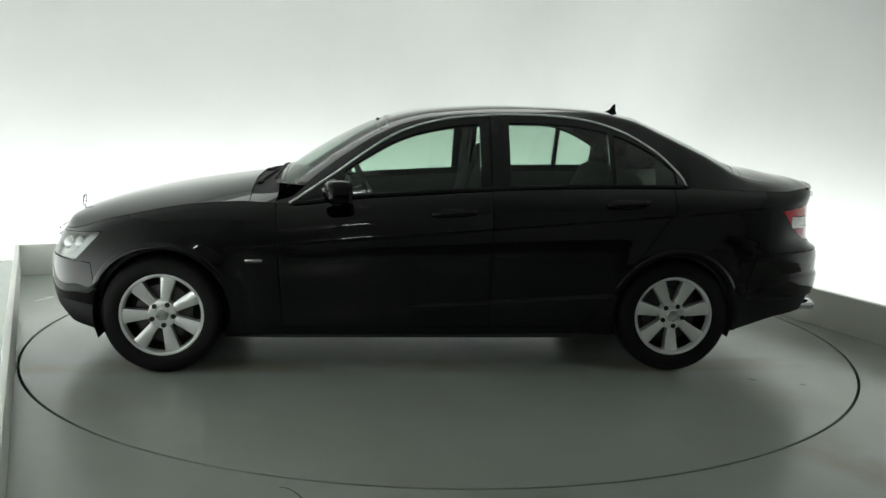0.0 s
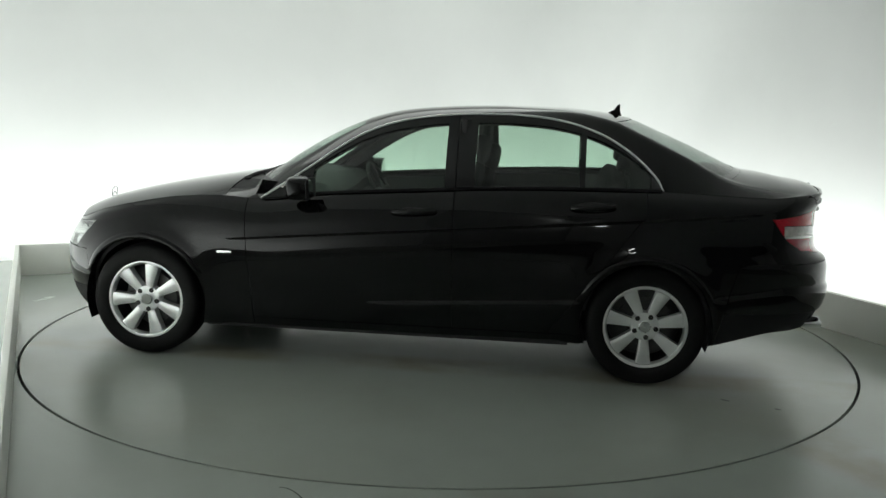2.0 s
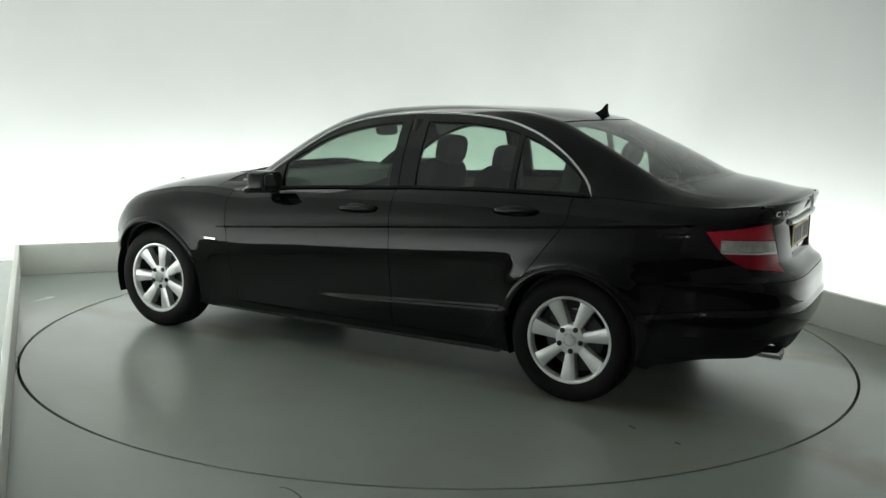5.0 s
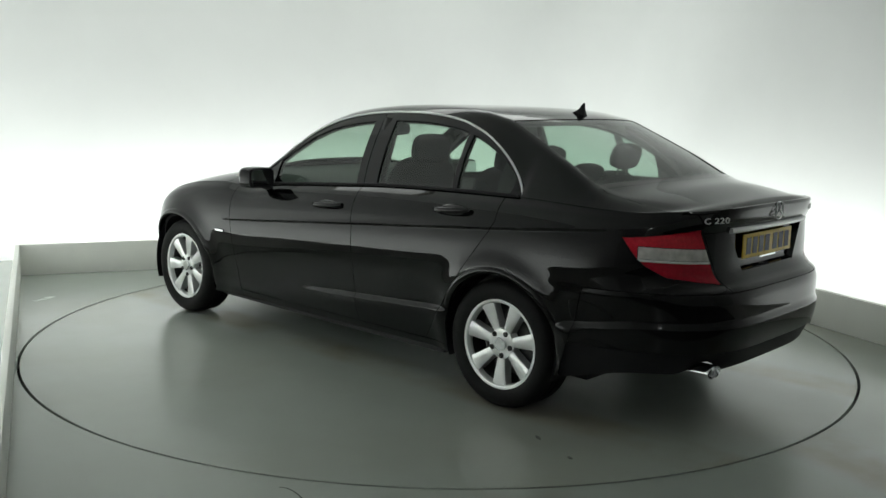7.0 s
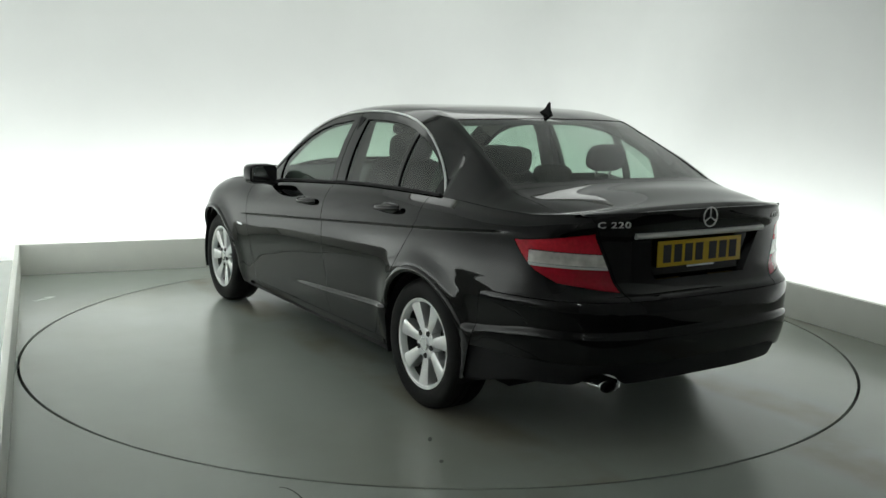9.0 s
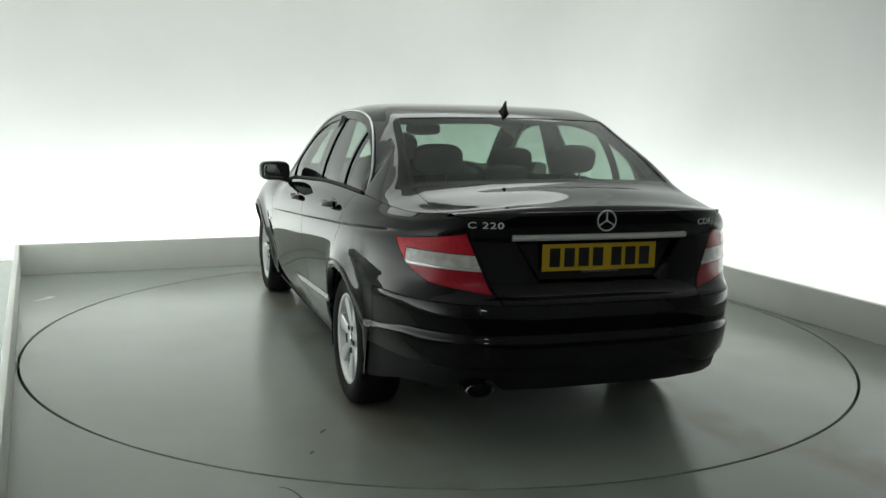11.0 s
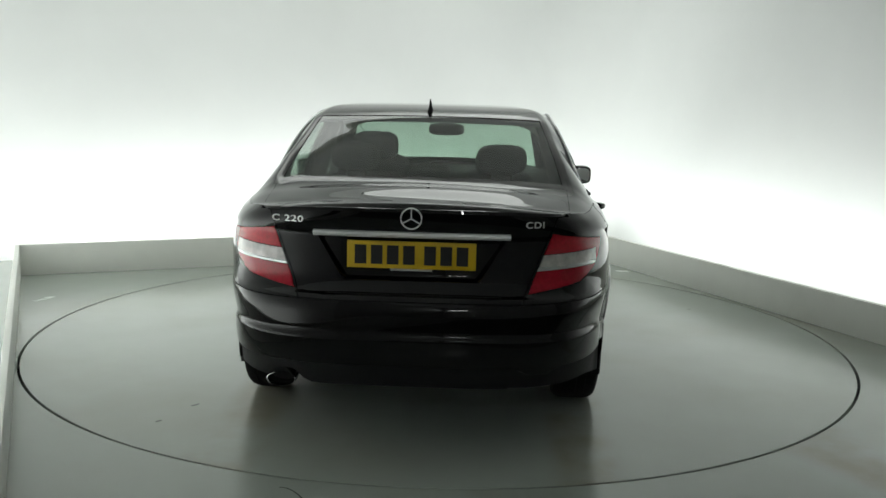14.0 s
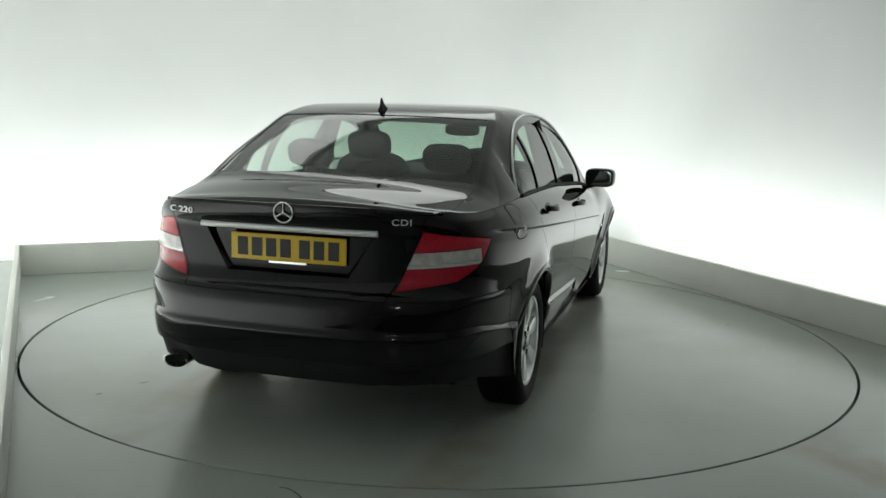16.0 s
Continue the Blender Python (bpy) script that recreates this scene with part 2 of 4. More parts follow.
def build_room():
    # floor with a round hole for the turntable
    bm = bmesh.new()
    n = 160
    inner = [(RADIUS + 0.006, 2 * math.pi * i / n) for i in range(n)]
    x0, x1, y0, y1 = -OUT, OUT, HALL, BACK + THICK + TROUGH

    def edge(a):
        c, s = math.cos(a), math.sin(a)
        k = min([(x1 if c > 0 else x0) / c if abs(c) > 1e-6 else 99, (y1 if s > 0 else y0) / s if abs(s) > 1e-6 else 99])
        return Vector((c * k, s * k, 0))
    angles = sorted([a for _, a in inner] + [math.atan2(y, x) % (2 * math.pi) for x in (x0, x1) for y in (y0, y1)])
    ins = [Vector(((RADIUS + 0.006) * math.cos(a) - 0.0192, (RADIUS + 0.006) * math.sin(a) + 0.0434, 0)) for a in angles]
    down = [v - Vector((0, 0, 0.06)) for v in ins]
    rows = [[bm.verts.new(p) for p in ring] for ring in (down, ins, [edge(a) for a in angles])]
    for a, b in zip(rows, rows[1:]):
        for i in range(len(angles)):
            j = (i + 1) % len(angles)
            bm.faces.new((a[i], b[i], b[j], a[j]))
    bmesh.ops.recalc_face_normals(bm, faces=bm.faces)
    floor = tagged(part("floor", bm, FLOOR, smooth=0), "grey-green painted concrete floor, slightly glossy and scuffed", "floor", kind="structure")
    floor.matrix_world = ROOM
    tagged(wall_block("floor_unseen", -OUT, OUT, FRONT, HALL - 0.002, -0.06, 0.004, DARK_FLOOR), "unseen dark floor added to dim the reflections in the car", "floor")
    wall_block("floor_pit", -2.7, 2.7, -2.7, 2.7, -0.12, -0.058, GAP)

    T, D = THICK, OUT
    for name, x0, x1, y0, y1 in (("wall_parapet_back", -HALF - T, HALF + T, BACK, BACK + T),
                                 ("wall_parapet_right", HALF, HALF + T, FRONT, BACK - 0.002),
                                 ("wall_parapet_left", -HALF - T, -HALF, FRONT, BACK - 0.002)):
        tagged(wall_block(name, x0, x1, y0, y1, 0, PARAPET, PARAPET_PAINT, 0.004), "low grey-white painted parapet round the floor, hiding the wall lighting", "wall")

    # tall white wall: one sheet with rounded corners, sides and back
    r, far = 0.7, BACK + THICK + TROUGH
    path = [(-D, WHITE_END + (far - r - WHITE_END) * i / 8) for i in range(9)]
    path += [(-D + r - r * math.cos(a), far - r + r * math.sin(a)) for a in spread(0, math.pi / 2, 12)[1:]]
    path += [(D - r + r * math.sin(a), far - r + r * math.cos(a)) for a in spread(0, math.pi / 2, 12)]
    path += [(D, far - r + (WHITE_END - far + r) * i / 8) for i in range(1, 9)]
    bm = bmesh.new()
    heights = [0, 0.8, 1.6, 2.4, 3.2, HEIGHT]
    outer = [(x * 1.05, y * 1.05) for x, y in path]
    for line, flip in ((path, False), (outer, True)):
        grid(lambda i, z: (line[i][0], line[i][1], z), range(len(path)) if not flip else range(len(path) - 1, -1, -1), heights, bm)
    wall = tagged(part("wall_back", bm, WALL, smooth=40), "tall white studio wall lit from below, with rounded corners", "wall", kind="structure")
    wall.matrix_world = ROOM
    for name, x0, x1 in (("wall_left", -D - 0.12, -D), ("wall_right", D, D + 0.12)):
        tagged(wall_block(name, x0, x1, FRONT, WHITE_END, 0, HEIGHT, SHADED_WALL), "unseen wall, its grey standing in for the unlit side of the room", "wall")
    tagged(wall_block("wall_front", -D, D, FRONT - 0.12, FRONT, 0, HEIGHT, SHADED_WALL), "unseen wall, its grey standing in for the unlit side of the room", "wall")
    tagged(wall_block("ceiling", -D - 0.1, D + 0.1, FRONT - 0.1, far + 0.1, HEIGHT, HEIGHT + 0.1, CEILING), "plain ceiling", "ceiling")


build_room()


def build_extras():
    """A crack in the floor paint, the strip light on the grey wall and the fill panel added under the ceiling."""
    bm = sweep(bmesh.new(), [(-0.60 + 0.13 * t, -2.455 - 0.16 * t**2, 0.0) for t in spread(0, 1, 10)], 0.0025, 0.3, 6)
    tagged(part("floor_crack", bm, GAP), "fine dark crack in the floor paint", "crack")
    lamp = tagged(new("wall_light"), "slim white strip light fixed high on the grey wall", "wall light")
    lamp.matrix_world = ROOM @ pose(STRIP, FRONT, 2.5, 90, 0, 0)
    bm = box(bmesh.new(), -0.30, 0.30, -0.045, 0.045, -0.06, 0.0, 0.006)
    part("housing", bm, PARAPET_PAINT, lamp)
    fill_panel = tagged(new("ceiling_fill"), "large unseen light panel under the ceiling, added to brighten the top of the car", "ceiling light")
    fill_panel.matrix_world = ROOM @ pose(PANEL[0], PANEL[1], HEIGHT)
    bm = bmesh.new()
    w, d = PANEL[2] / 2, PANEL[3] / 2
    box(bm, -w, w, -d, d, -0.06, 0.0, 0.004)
    part("tray", bm, PARAPET_PAINT, fill_panel)
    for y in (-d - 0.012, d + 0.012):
        part("edge_rail", box(bmesh.new(), -w, w, y - 0.01, y + 0.01, -0.075, 0.0, 0.003), PARAPET_PAINT, fill_panel)
    for x in (-0.28, 0.28):
        part("end_cap", box(bmesh.new(), x - 0.018, x + 0.018, -0.042, 0.042, -0.075, -0.055, 0.004), PLASTIC, lamp)


build_extras()


def build_turntable():
    bm = bmesh.new()
    lathe(bm, [(0.0005, -0.05), (RADIUS - 0.009, -0.05), (RADIUS - 0.009, -0.002), (RADIUS - 0.011, 0.0), (0.0005, 0.0)], Matrix.Identity(4), 192)
    bmesh.ops.remove_doubles(bm, verts=bm.verts, dist=1e-4)
    bmesh.ops.recalc_face_normals(bm, faces=bm.faces)
    base = tagged(new("turntable"), "round grey painted turntable flush with the floor, turning slowly", "turntable")
    part("disc", bm, DISC, base, smooth=30)
    for a, r, ln in ((2.55, 1.95, 0.028), (2.575, 2.2, 0.018), (-1.1, 2.0, 0.018)):
        mark = blob(bmesh.new(), (r * math.cos(a), r * math.sin(a), 0.0), (ln, 0.009, 0.0012), 1.0, (0, 0, math.degrees(a)))
        part("scuff", mark, SCUFF, base, "small dark scuff")
    return base


turntable = build_turntable()

# ---------------------------------------------------------------- the car's surface
# x forward from the middle of the wheelbase, y to its left, z up from the ground
AXLE, ARCH_F, ARCH_R, HUB = 1.38, 0.352, 0.338, 0.312

half_width = curve((0, 0.795), (0.05, 0.815), (0.12, 0.829), (0.22, 0.840), (0.3, 0.850), (0.4, 0.865), (0.5, 0.879), (0.6, 0.889), (0.70, 0.892), (0.80, 0.887), (0.88, 0.872), (0.95, 0.840), (1, 0.797))
tail_end = curve((0, -2.345), (0.12, -2.375), (0.30, -2.392), (0.42, -2.390), (0.50, -2.372), (0.54, -2.335), (0.62, -2.305), (0.84, -2.300), (0.93, -2.325), (1, -2.335))
nose_end = curve((0, 2.03), (0.2, 2.09), (0.45, 2.112), (0.7, 2.105), (0.85, 2.07), (1, 2.03))
under_edge = curve((-2.4, 0.30), (-2.1, 0.295), (-1.72, 0.225), (-1.0, 0.19), (0, 0.180), (1.0, 0.180), (1.7, 0.20), (2.15, 0.20))
side_top = curve((-2.36, 1.026), (-2.27, 1.012), (-2.15, 1.003), (-2.0, 0.992), (-1.43, 1.012), (-1.0, 1.008), (-0.48, 0.992), (-0.3, 0.980), (0.37, 0.934), (0.72, 0.895),
                 (0.95, 0.905), (1.2, 0.890), (1.36, 0.865), (1.65, 0.800), (1.86, 0.730), (2.0, 0.70), (2.05, 0.68))
XR, NR, XF, NF = -0.93, 4.05, 1.35, 2.45


def rear_width(s, x=-2.0):
    """The rear bumper stays wide down to its lower edge."""
    a = max(0.0, min(1.0, (-1.0 - x) / 0.4))
    return half_width(s) + (max(half_width(s), 0.852) - half_width(s)) * a * (s < 0.5)


def plan(x, s):
    """Half width of the body at x and level s."""
    w = rear_width(s, x) if x < XR else half_width(s)
    if x < XR:
        k = min(1, (XR - x) / (XR - tail_end(s)))
        return w * (1 - k**NR) ** (1 / NR)
    if x > XF:
        k = min(1, (x - XF) / (nose_end(s) - XF))
        return w * (1 - k**NF) ** (1 / NF)
    return w


def end_x(y, s, tail):
    """Where the tail or the nose stands at half width y."""
    n, a, b = (NR, XR, tail_end(s)) if tail else (NF, XF, nose_end(s))
    w = rear_width(s) if tail else half_width(s)
    return a + (b - a) * (1 - min(1, y / w) ** n) ** (1 / n)


def height(x, s):
    lo = under_edge(x)
    return lo + (side_top(x) - lo) * s


def crease_line(x):
    return 0.756 - 0.083 * x


def ledge_line(x):
    return 0.372 - 0.058 * x


CREASE, LEDGE = 0.76, 0.22
SWELL = 0.021     # of the wings round the wheels


def side_point(u, row):
    """u runs from the middle of the tail (0) along the side to the middle of the nose (5); rows follow the crease and the ledge."""
    x = -2.3 if u < 1 else 2.05 if u > 4 else -2.2 + 1.3 * (u - 1) if u < 2 else XR + (XF - XR) * (u - 2) if u < 3 else XF + 0.6 * (u - 3)
    lo, hi = under_edge(x), side_top(x)
    sc, sl = (crease_line(x) - lo) / (hi - lo), (ledge_line(x) - lo) / (hi - lo)
    if row < LEDGE:
        s = sl * row / LEDGE
    elif row < CREASE:
        s = sl + (sc - sl) * (row - LEDGE) / (CREASE - LEDGE)
    else:
        s = sc + (1 - sc) * (row - CREASE) / (1 - CREASE)
    w = half_width(s)
    kr, kf = 0.5 ** (1 / NR), 0.5 ** (1 / NF)
    xr, xf = XR + (tail_end(s) - XR) * kr, XF + (nose_end(s) - XF) * kf
    if u < 1:
        y = rear_width(s) * kr * u
        x = end_x(y, s, True)
    elif u > 4:
        y = w * kf * (5 - u)
        x = end_x(y, s, False)
    else:
        x = xr + (XR - xr) * (u - 1) if u < 2 else XR + (XF - XR) * (u - 2) if u < 3 else XF + (xf - XF) * (u - 3)
        y = plan(x, s)
    z = height(x, s)
    # notches for the exhaust in the lower edge
    if u < 1:
        z += 0.050 * math.exp(-((y - 0.525) / 0.075) ** 4) * max(0.0, 1 - s / 0.22)
    # the wings swell a little round the wheels
    for cx in (AXLE, -AXLE):
        r = math.hypot(x - cx, z - HUB)
        y += SWELL * math.exp(-((r - 0.36) / 0.065) ** 2) * min(1, y / 0.7)
    # crease below the windows, rising to the tail; ledge low on the doors; step round the rear bumper
    ease = lambda a: max(0.0, min(1.0, a)) ** 2 * (3 - 2 * max(0.0, min(1.0, a)))
    line = crease_line(x)
    amount = 0.010 * ease((0.95 - x) / 0.4) * ease((x + 2.05) / 0.25)
    if z < line:
        y -= amount * ease((line - z) / 0.014) * math.exp(-(line - z) / 0.07)
    else:
        y += 0.35 * amount * math.exp(-(z - line) / 0.012)
    ledge = ledge_line(x)
    y += 0.016 * ease((0.25 - x) / 0.5) * ease((x + 1.06) / 0.06) * ease((ledge - z) / 0.022) * ease((z - ledge + 0.16) / 0.12)
    if x < -1.7:
        step = 0.530 - 0.15 * max(0.0, x + 2.06)
        out = Vector((x + 0.95, y * 1.25)).normalized() * 0.011 * ease((-1.7 - x) / 0.05) * ease((step - z) / 0.026) * ease((z - 0.30) / 0.15)
        x, y = x + out.x, y + out.y * (y > 0.02)
    return Vector((x, y, z))


roof_middle = curve((-2.36, 1.026), (-2.32, 1.034), (-2.2, 1.053), (-2.05, 1.082), (-1.96, 1.094), (-1.90, 1.108), (-1.83, 1.140), (-1.64, 1.228), (-1.455, 1.308), (-1.27, 1.380), (-1.09, 1.412),
                    (-0.91, 1.426), (-0.56, 1.432), (-0.38, 1.428), (-0.2, 1.417), (0.0, 1.396), (0.17, 1.357), (0.31, 1.306), (0.48, 1.222), (0.62, 1.142), (0.80, 1.030),
                    (0.86, 1.008), (0.96, 0.998), (1.165, 0.969), (1.5, 0.912), (1.84, 0.828), (2.0, 0.752), (2.05, 0.70))
trim_height = curve((-1.44, 1.005), (-1.425, 1.04), (-1.377, 1.102), (-1.241, 1.217), (-1.077, 1.304), (-0.917, 1.352), (-0.76, 1.374), (-0.6, 1.382), (-0.449, 1.381),
                    (-0.295, 1.372), (-0.143, 1.355), (0.009, 1.323), (0.16, 1.266), (0.31, 1.176), (0.46, 1.070), (0.72, 0.895))
trim_width = curve((-1.44, 0.770), (-1.377, 0.732), (-1.24, 0.690), (-1.08, 0.655), (-0.9, 0.632), (-0.5, 0.622), (-0.2, 0.627), (0.0, 0.643), (0.16, 0.668), (0.31, 0.704), (0.46, 0.740), (0.72, 0.795))
crown = curve((-2.3, 5.0), (-2.08, 6.0), (-1.95, 8.0), (-1.5, 8.3), (-1.2, 9.5), (-0.6, 7.5), (0.1, 5.5), (0.6, 3.8), (0.9, 3.0), (2.0, 2.8))
TIP_R, TIP_F = -1.44, 0.72


def rail(x):
    """The edge of the top skin: along the chrome strip over the doors, elsewhere along the top of the sides."""
    if TIP_R < x < TIP_F:
        return trim_width(x), trim_height(x)
    return plan(x, 1.0), side_top(x)


# the rear window and the boot bow backwards in the middle: how far their corners stand forward of it
bow = curve((-2.27, 0.0), (-2.2, 0.012), (-2.05, 0.075), (-1.93, 0.122), (-1.8, 0.130), (-1.2, 0.130), (-1.05, 0.09), (-0.85, 0.015), (-0.8, 0.0), (2.2, 0.0))
glass_edge = curve((-2.3, 0.625), (-2.1, 0.672), (-1.9, 0.665), (-1.25, 0.575), (-0.95, 0.545))
edge_sag = curve((-2.3, 0.020), (-2.2, 0.042), (-2.05, 0.045), (-1.9, 0.026), (-1.55, 0.018), (-1.25, 0.014), (-0.95, 0.012))
FOLD = 0.72     # where the edge of the rear window falls on the sheet, from 0 to 1


def top_point(q, u):
    """The top skin, before it is bowed: q from 0 (tail) to 3 (nose), u from -1 to 1 across."""
    y_tail, y_nose = 0.60, 0.50
    tail_corner, nose_corner = end_x(y_tail, 1.0, True), end_x(y_nose, 1.0, False)
    edge = tail_corner + (-1.7 - tail_corner) * q if q < 1 else 1.2 + (nose_corner - 1.2) * (q - 2) if q > 2 else -1.7 + 2.9 * (q - 1)
    w, lo = rail(edge + bow(edge))
    rear = max(0.0, min(1.0, (-0.1 - edge) / 1.0))
    rear = rear * rear * (3 - 2 * rear)
    e = FOLD + (min(glass_edge(edge) / w, 0.88) - FOLD) * rear
    a = abs(u)
    v = a / FOLD * e if a < FOLD else e + (1 - e) * (a - FOLD) / (1 - FOLD)
    x = edge
    if q < 1:
        far = end_x(v * y_tail, 1.0, True)
        x = far + (-1.7 - far) * q
    elif q > 2:
        far = end_x(v * y_nose, 1.0, False)
        x = 1.2 + (far - 1.2) * (q - 2)
    if q in (0, 3):
        lo = side_top(x)
    mid = roof_middle(x)
    fade = min(1, q / 0.06, (3 - q) / 0.06)
    z = lo + (mid - lo) * (1 - v ** crown(x))
    if rear:
        # a nearly flat window or lid, a rounded fold, and the flank of the pillar
        row = x if q >= 1 else end_x(0.0, 1.0, True) + (-1.7 - end_x(0.0, 1.0, True)) * q
        mid = roof_middle(row)
        sag = max(edge_sag(row), (mid - lo) * (0.80 - q) if q < 0.4 else 0.0)
        flat = mid - sag * (v / e) ** 2
        t = (v - e) / (1 - e)
        flank = mid - sag + (lo - mid + sag) * (t if t < 0 else t**1.12)
        soft = max(0.018 - abs(flat - flank), 0.0) ** 2 / 0.072
        z += (min(flat, flank) - soft - z) * rear
        z = max(z, lo)
    return Vector((x, math.copysign(v * w, u), lo + (z - lo) * fade))


def bowed(bm):
    for v in bm.verts:
        v.co.x += bow(v.co.x) * min(1.0, abs(v.co.y) / 0.61) ** 2
    return bm


def lower_window(x):
    return plan(x, 1.0), side_top(x)


def window_point(x, w):
    """The side of the cabin: w from 0 at the sill of the windows to 1 at the chrome strip."""
    (ya, za), (yb, zb) = lower_window(x), (trim_width(x), trim_height(x))
    zb = max(zb, za + 0.0005)
    bow = 0.022 * 4 * w * (1 - w) * min(1, (zb - za) / 0.3)
    return Vector((x, ya + (yb - ya) * w + bow, za + (zb - za) * w))


def mirrored(bm):
    """Adds the other half, across y = 0."""
    got = bmesh.ops.duplicate(bm, geom=bm.verts[:] + bm.edges[:] + bm.faces[:])["geom"]
    for v in (g for g in got if isinstance(g, bmesh.types.BMVert)):
        v.co.y = -v.co.y
    bmesh.ops.reverse_faces(bm, faces=[g for g in got if isinstance(g, bmesh.types.BMFace)])
    bmesh.ops.remove_doubles(bm, verts=bm.verts, dist=1e-4)
    return bm


def cut(bm, at, normal, keep=None):
    """Adds edges where a plane meets the faces that keep() picks."""
    faces = [f for f in bm.faces if keep is None or keep(f.calc_center_median())]
    geom = {*faces, *(e for f in faces for e in f.edges), *(v for f in faces for v in f.verts)}
    bmesh.ops.bisect_plane(bm, geom=list(geom), plane_co=at, plane_no=normal, dist=1e-5)


def half_body():
    """The left side, from the middle of the tail to the middle of the nose, with the wheel arches cut out."""
    us = spread(0, 1, 26)[:-1] + spread(1, 2, 52)[:-1] + spread(2, 3, 90)[:-1] + spread(3, 4, 34)[:-1] + spread(4, 5, 18)
    rows = sorted({*spread(0, LEDGE - 0.04, 13), *spread(LEDGE - 0.034, LEDGE, 6), *spread(LEDGE, CREASE - 0.03, 40), *spread(CREASE - 0.024, CREASE, 5), *spread(CREASE, CREASE + 0.04, 10), *spread(CREASE + 0.05, 1, 19)})
    bm = grid(side_point, us, rows)
    for cx, r in ((AXLE, ARCH_F), (-AXLE, ARCH_R)):
        inside = {v for v in bm.verts if v.co.y > 0.5 and math.hypot(v.co.x - cx, v.co.z - HUB) < r}
        gone = [f for f in bm.faces if all(v in inside for v in f.verts)]
        bmesh.ops.delete(bm, geom=gone, context="FACES")
        for v in inside:
            if v.is_valid:
                dx, dz = v.co.x - cx, v.co.z - HUB
                d = math.hypot(dx, dz) or 1
                v.co.x, v.co.z = cx + dx * r / d, max(HUB + dz * r / d, under_edge(v.co.x))
    bmesh.ops.recalc_face_normals(bm, faces=bm.faces)
    if sum(f.normal.y for f in bm.faces) < 0:
        bmesh.ops.reverse_faces(bm, faces=bm.faces)
    return bm


def pick(bm, test):
    """A copy of the faces whose middle passes the test."""
    out = bm.copy()
    bmesh.ops.delete(out, geom=[f for f in out.faces if not test(f.calc_center_median())], context="FACES")
    return out


def panel(bm, gap=0.002, lip=0.014):
    """Draws the rim of a sheet in by gap and folds it inwards, so that a joint shows between panels."""
    bm.normal_update()
    rim = [e for e in bm.edges if e.is_boundary and not all(abs(v.co.y) < 1e-4 for v in e.verts)]
    if gap:
        move = {}
        for e in rim:
            f = e.link_faces[0]
            inward = (f.calc_center_median() - (e.verts[0].co + e.verts[1].co) / 2)
            d = (e.verts[1].co - e.verts[0].co).normalized()
            inward -= d * inward.dot(d)
            if inward.length > 1e-6:
                for v in e.verts:
                    move.setdefault(v, []).append(inward.normalized())
        for v, ways in move.items():
            way = sum(ways, Vector())
            if way.length > 1e-6:
                v.co += way.normalized() * gap
    normals = {v: v.normal.copy() for e in rim for v in e.verts}
    new_edges = bmesh.ops.extrude_edge_only(bm, edges=rim)["geom"]
    tops = {tuple(round(c, 6) for c in v.co): n for v, n in normals.items()}
    for v in (g for g in new_edges if isinstance(g, bmesh.types.BMVert)):
        n = tops.get(tuple(round(c, 6) for c in v.co))
        if n:
            v.co -= n * lip
    return bm


car = tagged(new("car"), "black four-door saloon car with silver alloy wheels parked on the turntable", "car")


def both(name, bm, mat, parent, label="", smooth=35.0):
    """One part on each side."""
    other = bm.copy()
    for v in other.verts:
        v.co.y = -v.co.y
    bmesh.ops.reverse_faces(other, faces=other.faces)
    return part(name, bm, mat, parent, label, smooth), part(name, other, mat, parent, label, smooth)


# joints of the body: lamp in four planes, doors, bumpers
LAMP = [((-2.3, 0.57, 0.930), (0.05, 0.12, 1.0)), ((-2.3, 0.57, 0.933), (0, -0.928, 0.371)), ((-2.3, 0.473, 0.690), (0.08, 0.10, -1.0)),
        ((-1.985, 0.79, 0.899), (0.807, 0, -0.591)), ((-2.060, 0.77, 0.800), (0.72, 0, -0.69)), ((-2.085, 0.77, 0.772), (0.538, 0, -0.843))]


HEADLAMP = [((1.68, 0, 0.738), (0.14, 0, 1)), ((1.68, 0, 0.738), (-0.71, 0, -0.70)), ((1.9, 0, 0.578), (0, 0, -1)), ((1.9, 0.42, 0.6), (0, -1, 0.1))]


def in_headlamp(c):
    return c.x > 1.6 and all((c - Vector(p)).dot(Vector(n)) < 0 for p, n in HEADLAMP)


def in_lamp(c):
    return c.x < -1.9 and c.y > 0.3 and all((c - Vector(p)).dot(Vector(n)) < 0 for p, n in LAMP)


APRON = 0.392     # where the painted rear bumper gives way to its matt lower edge


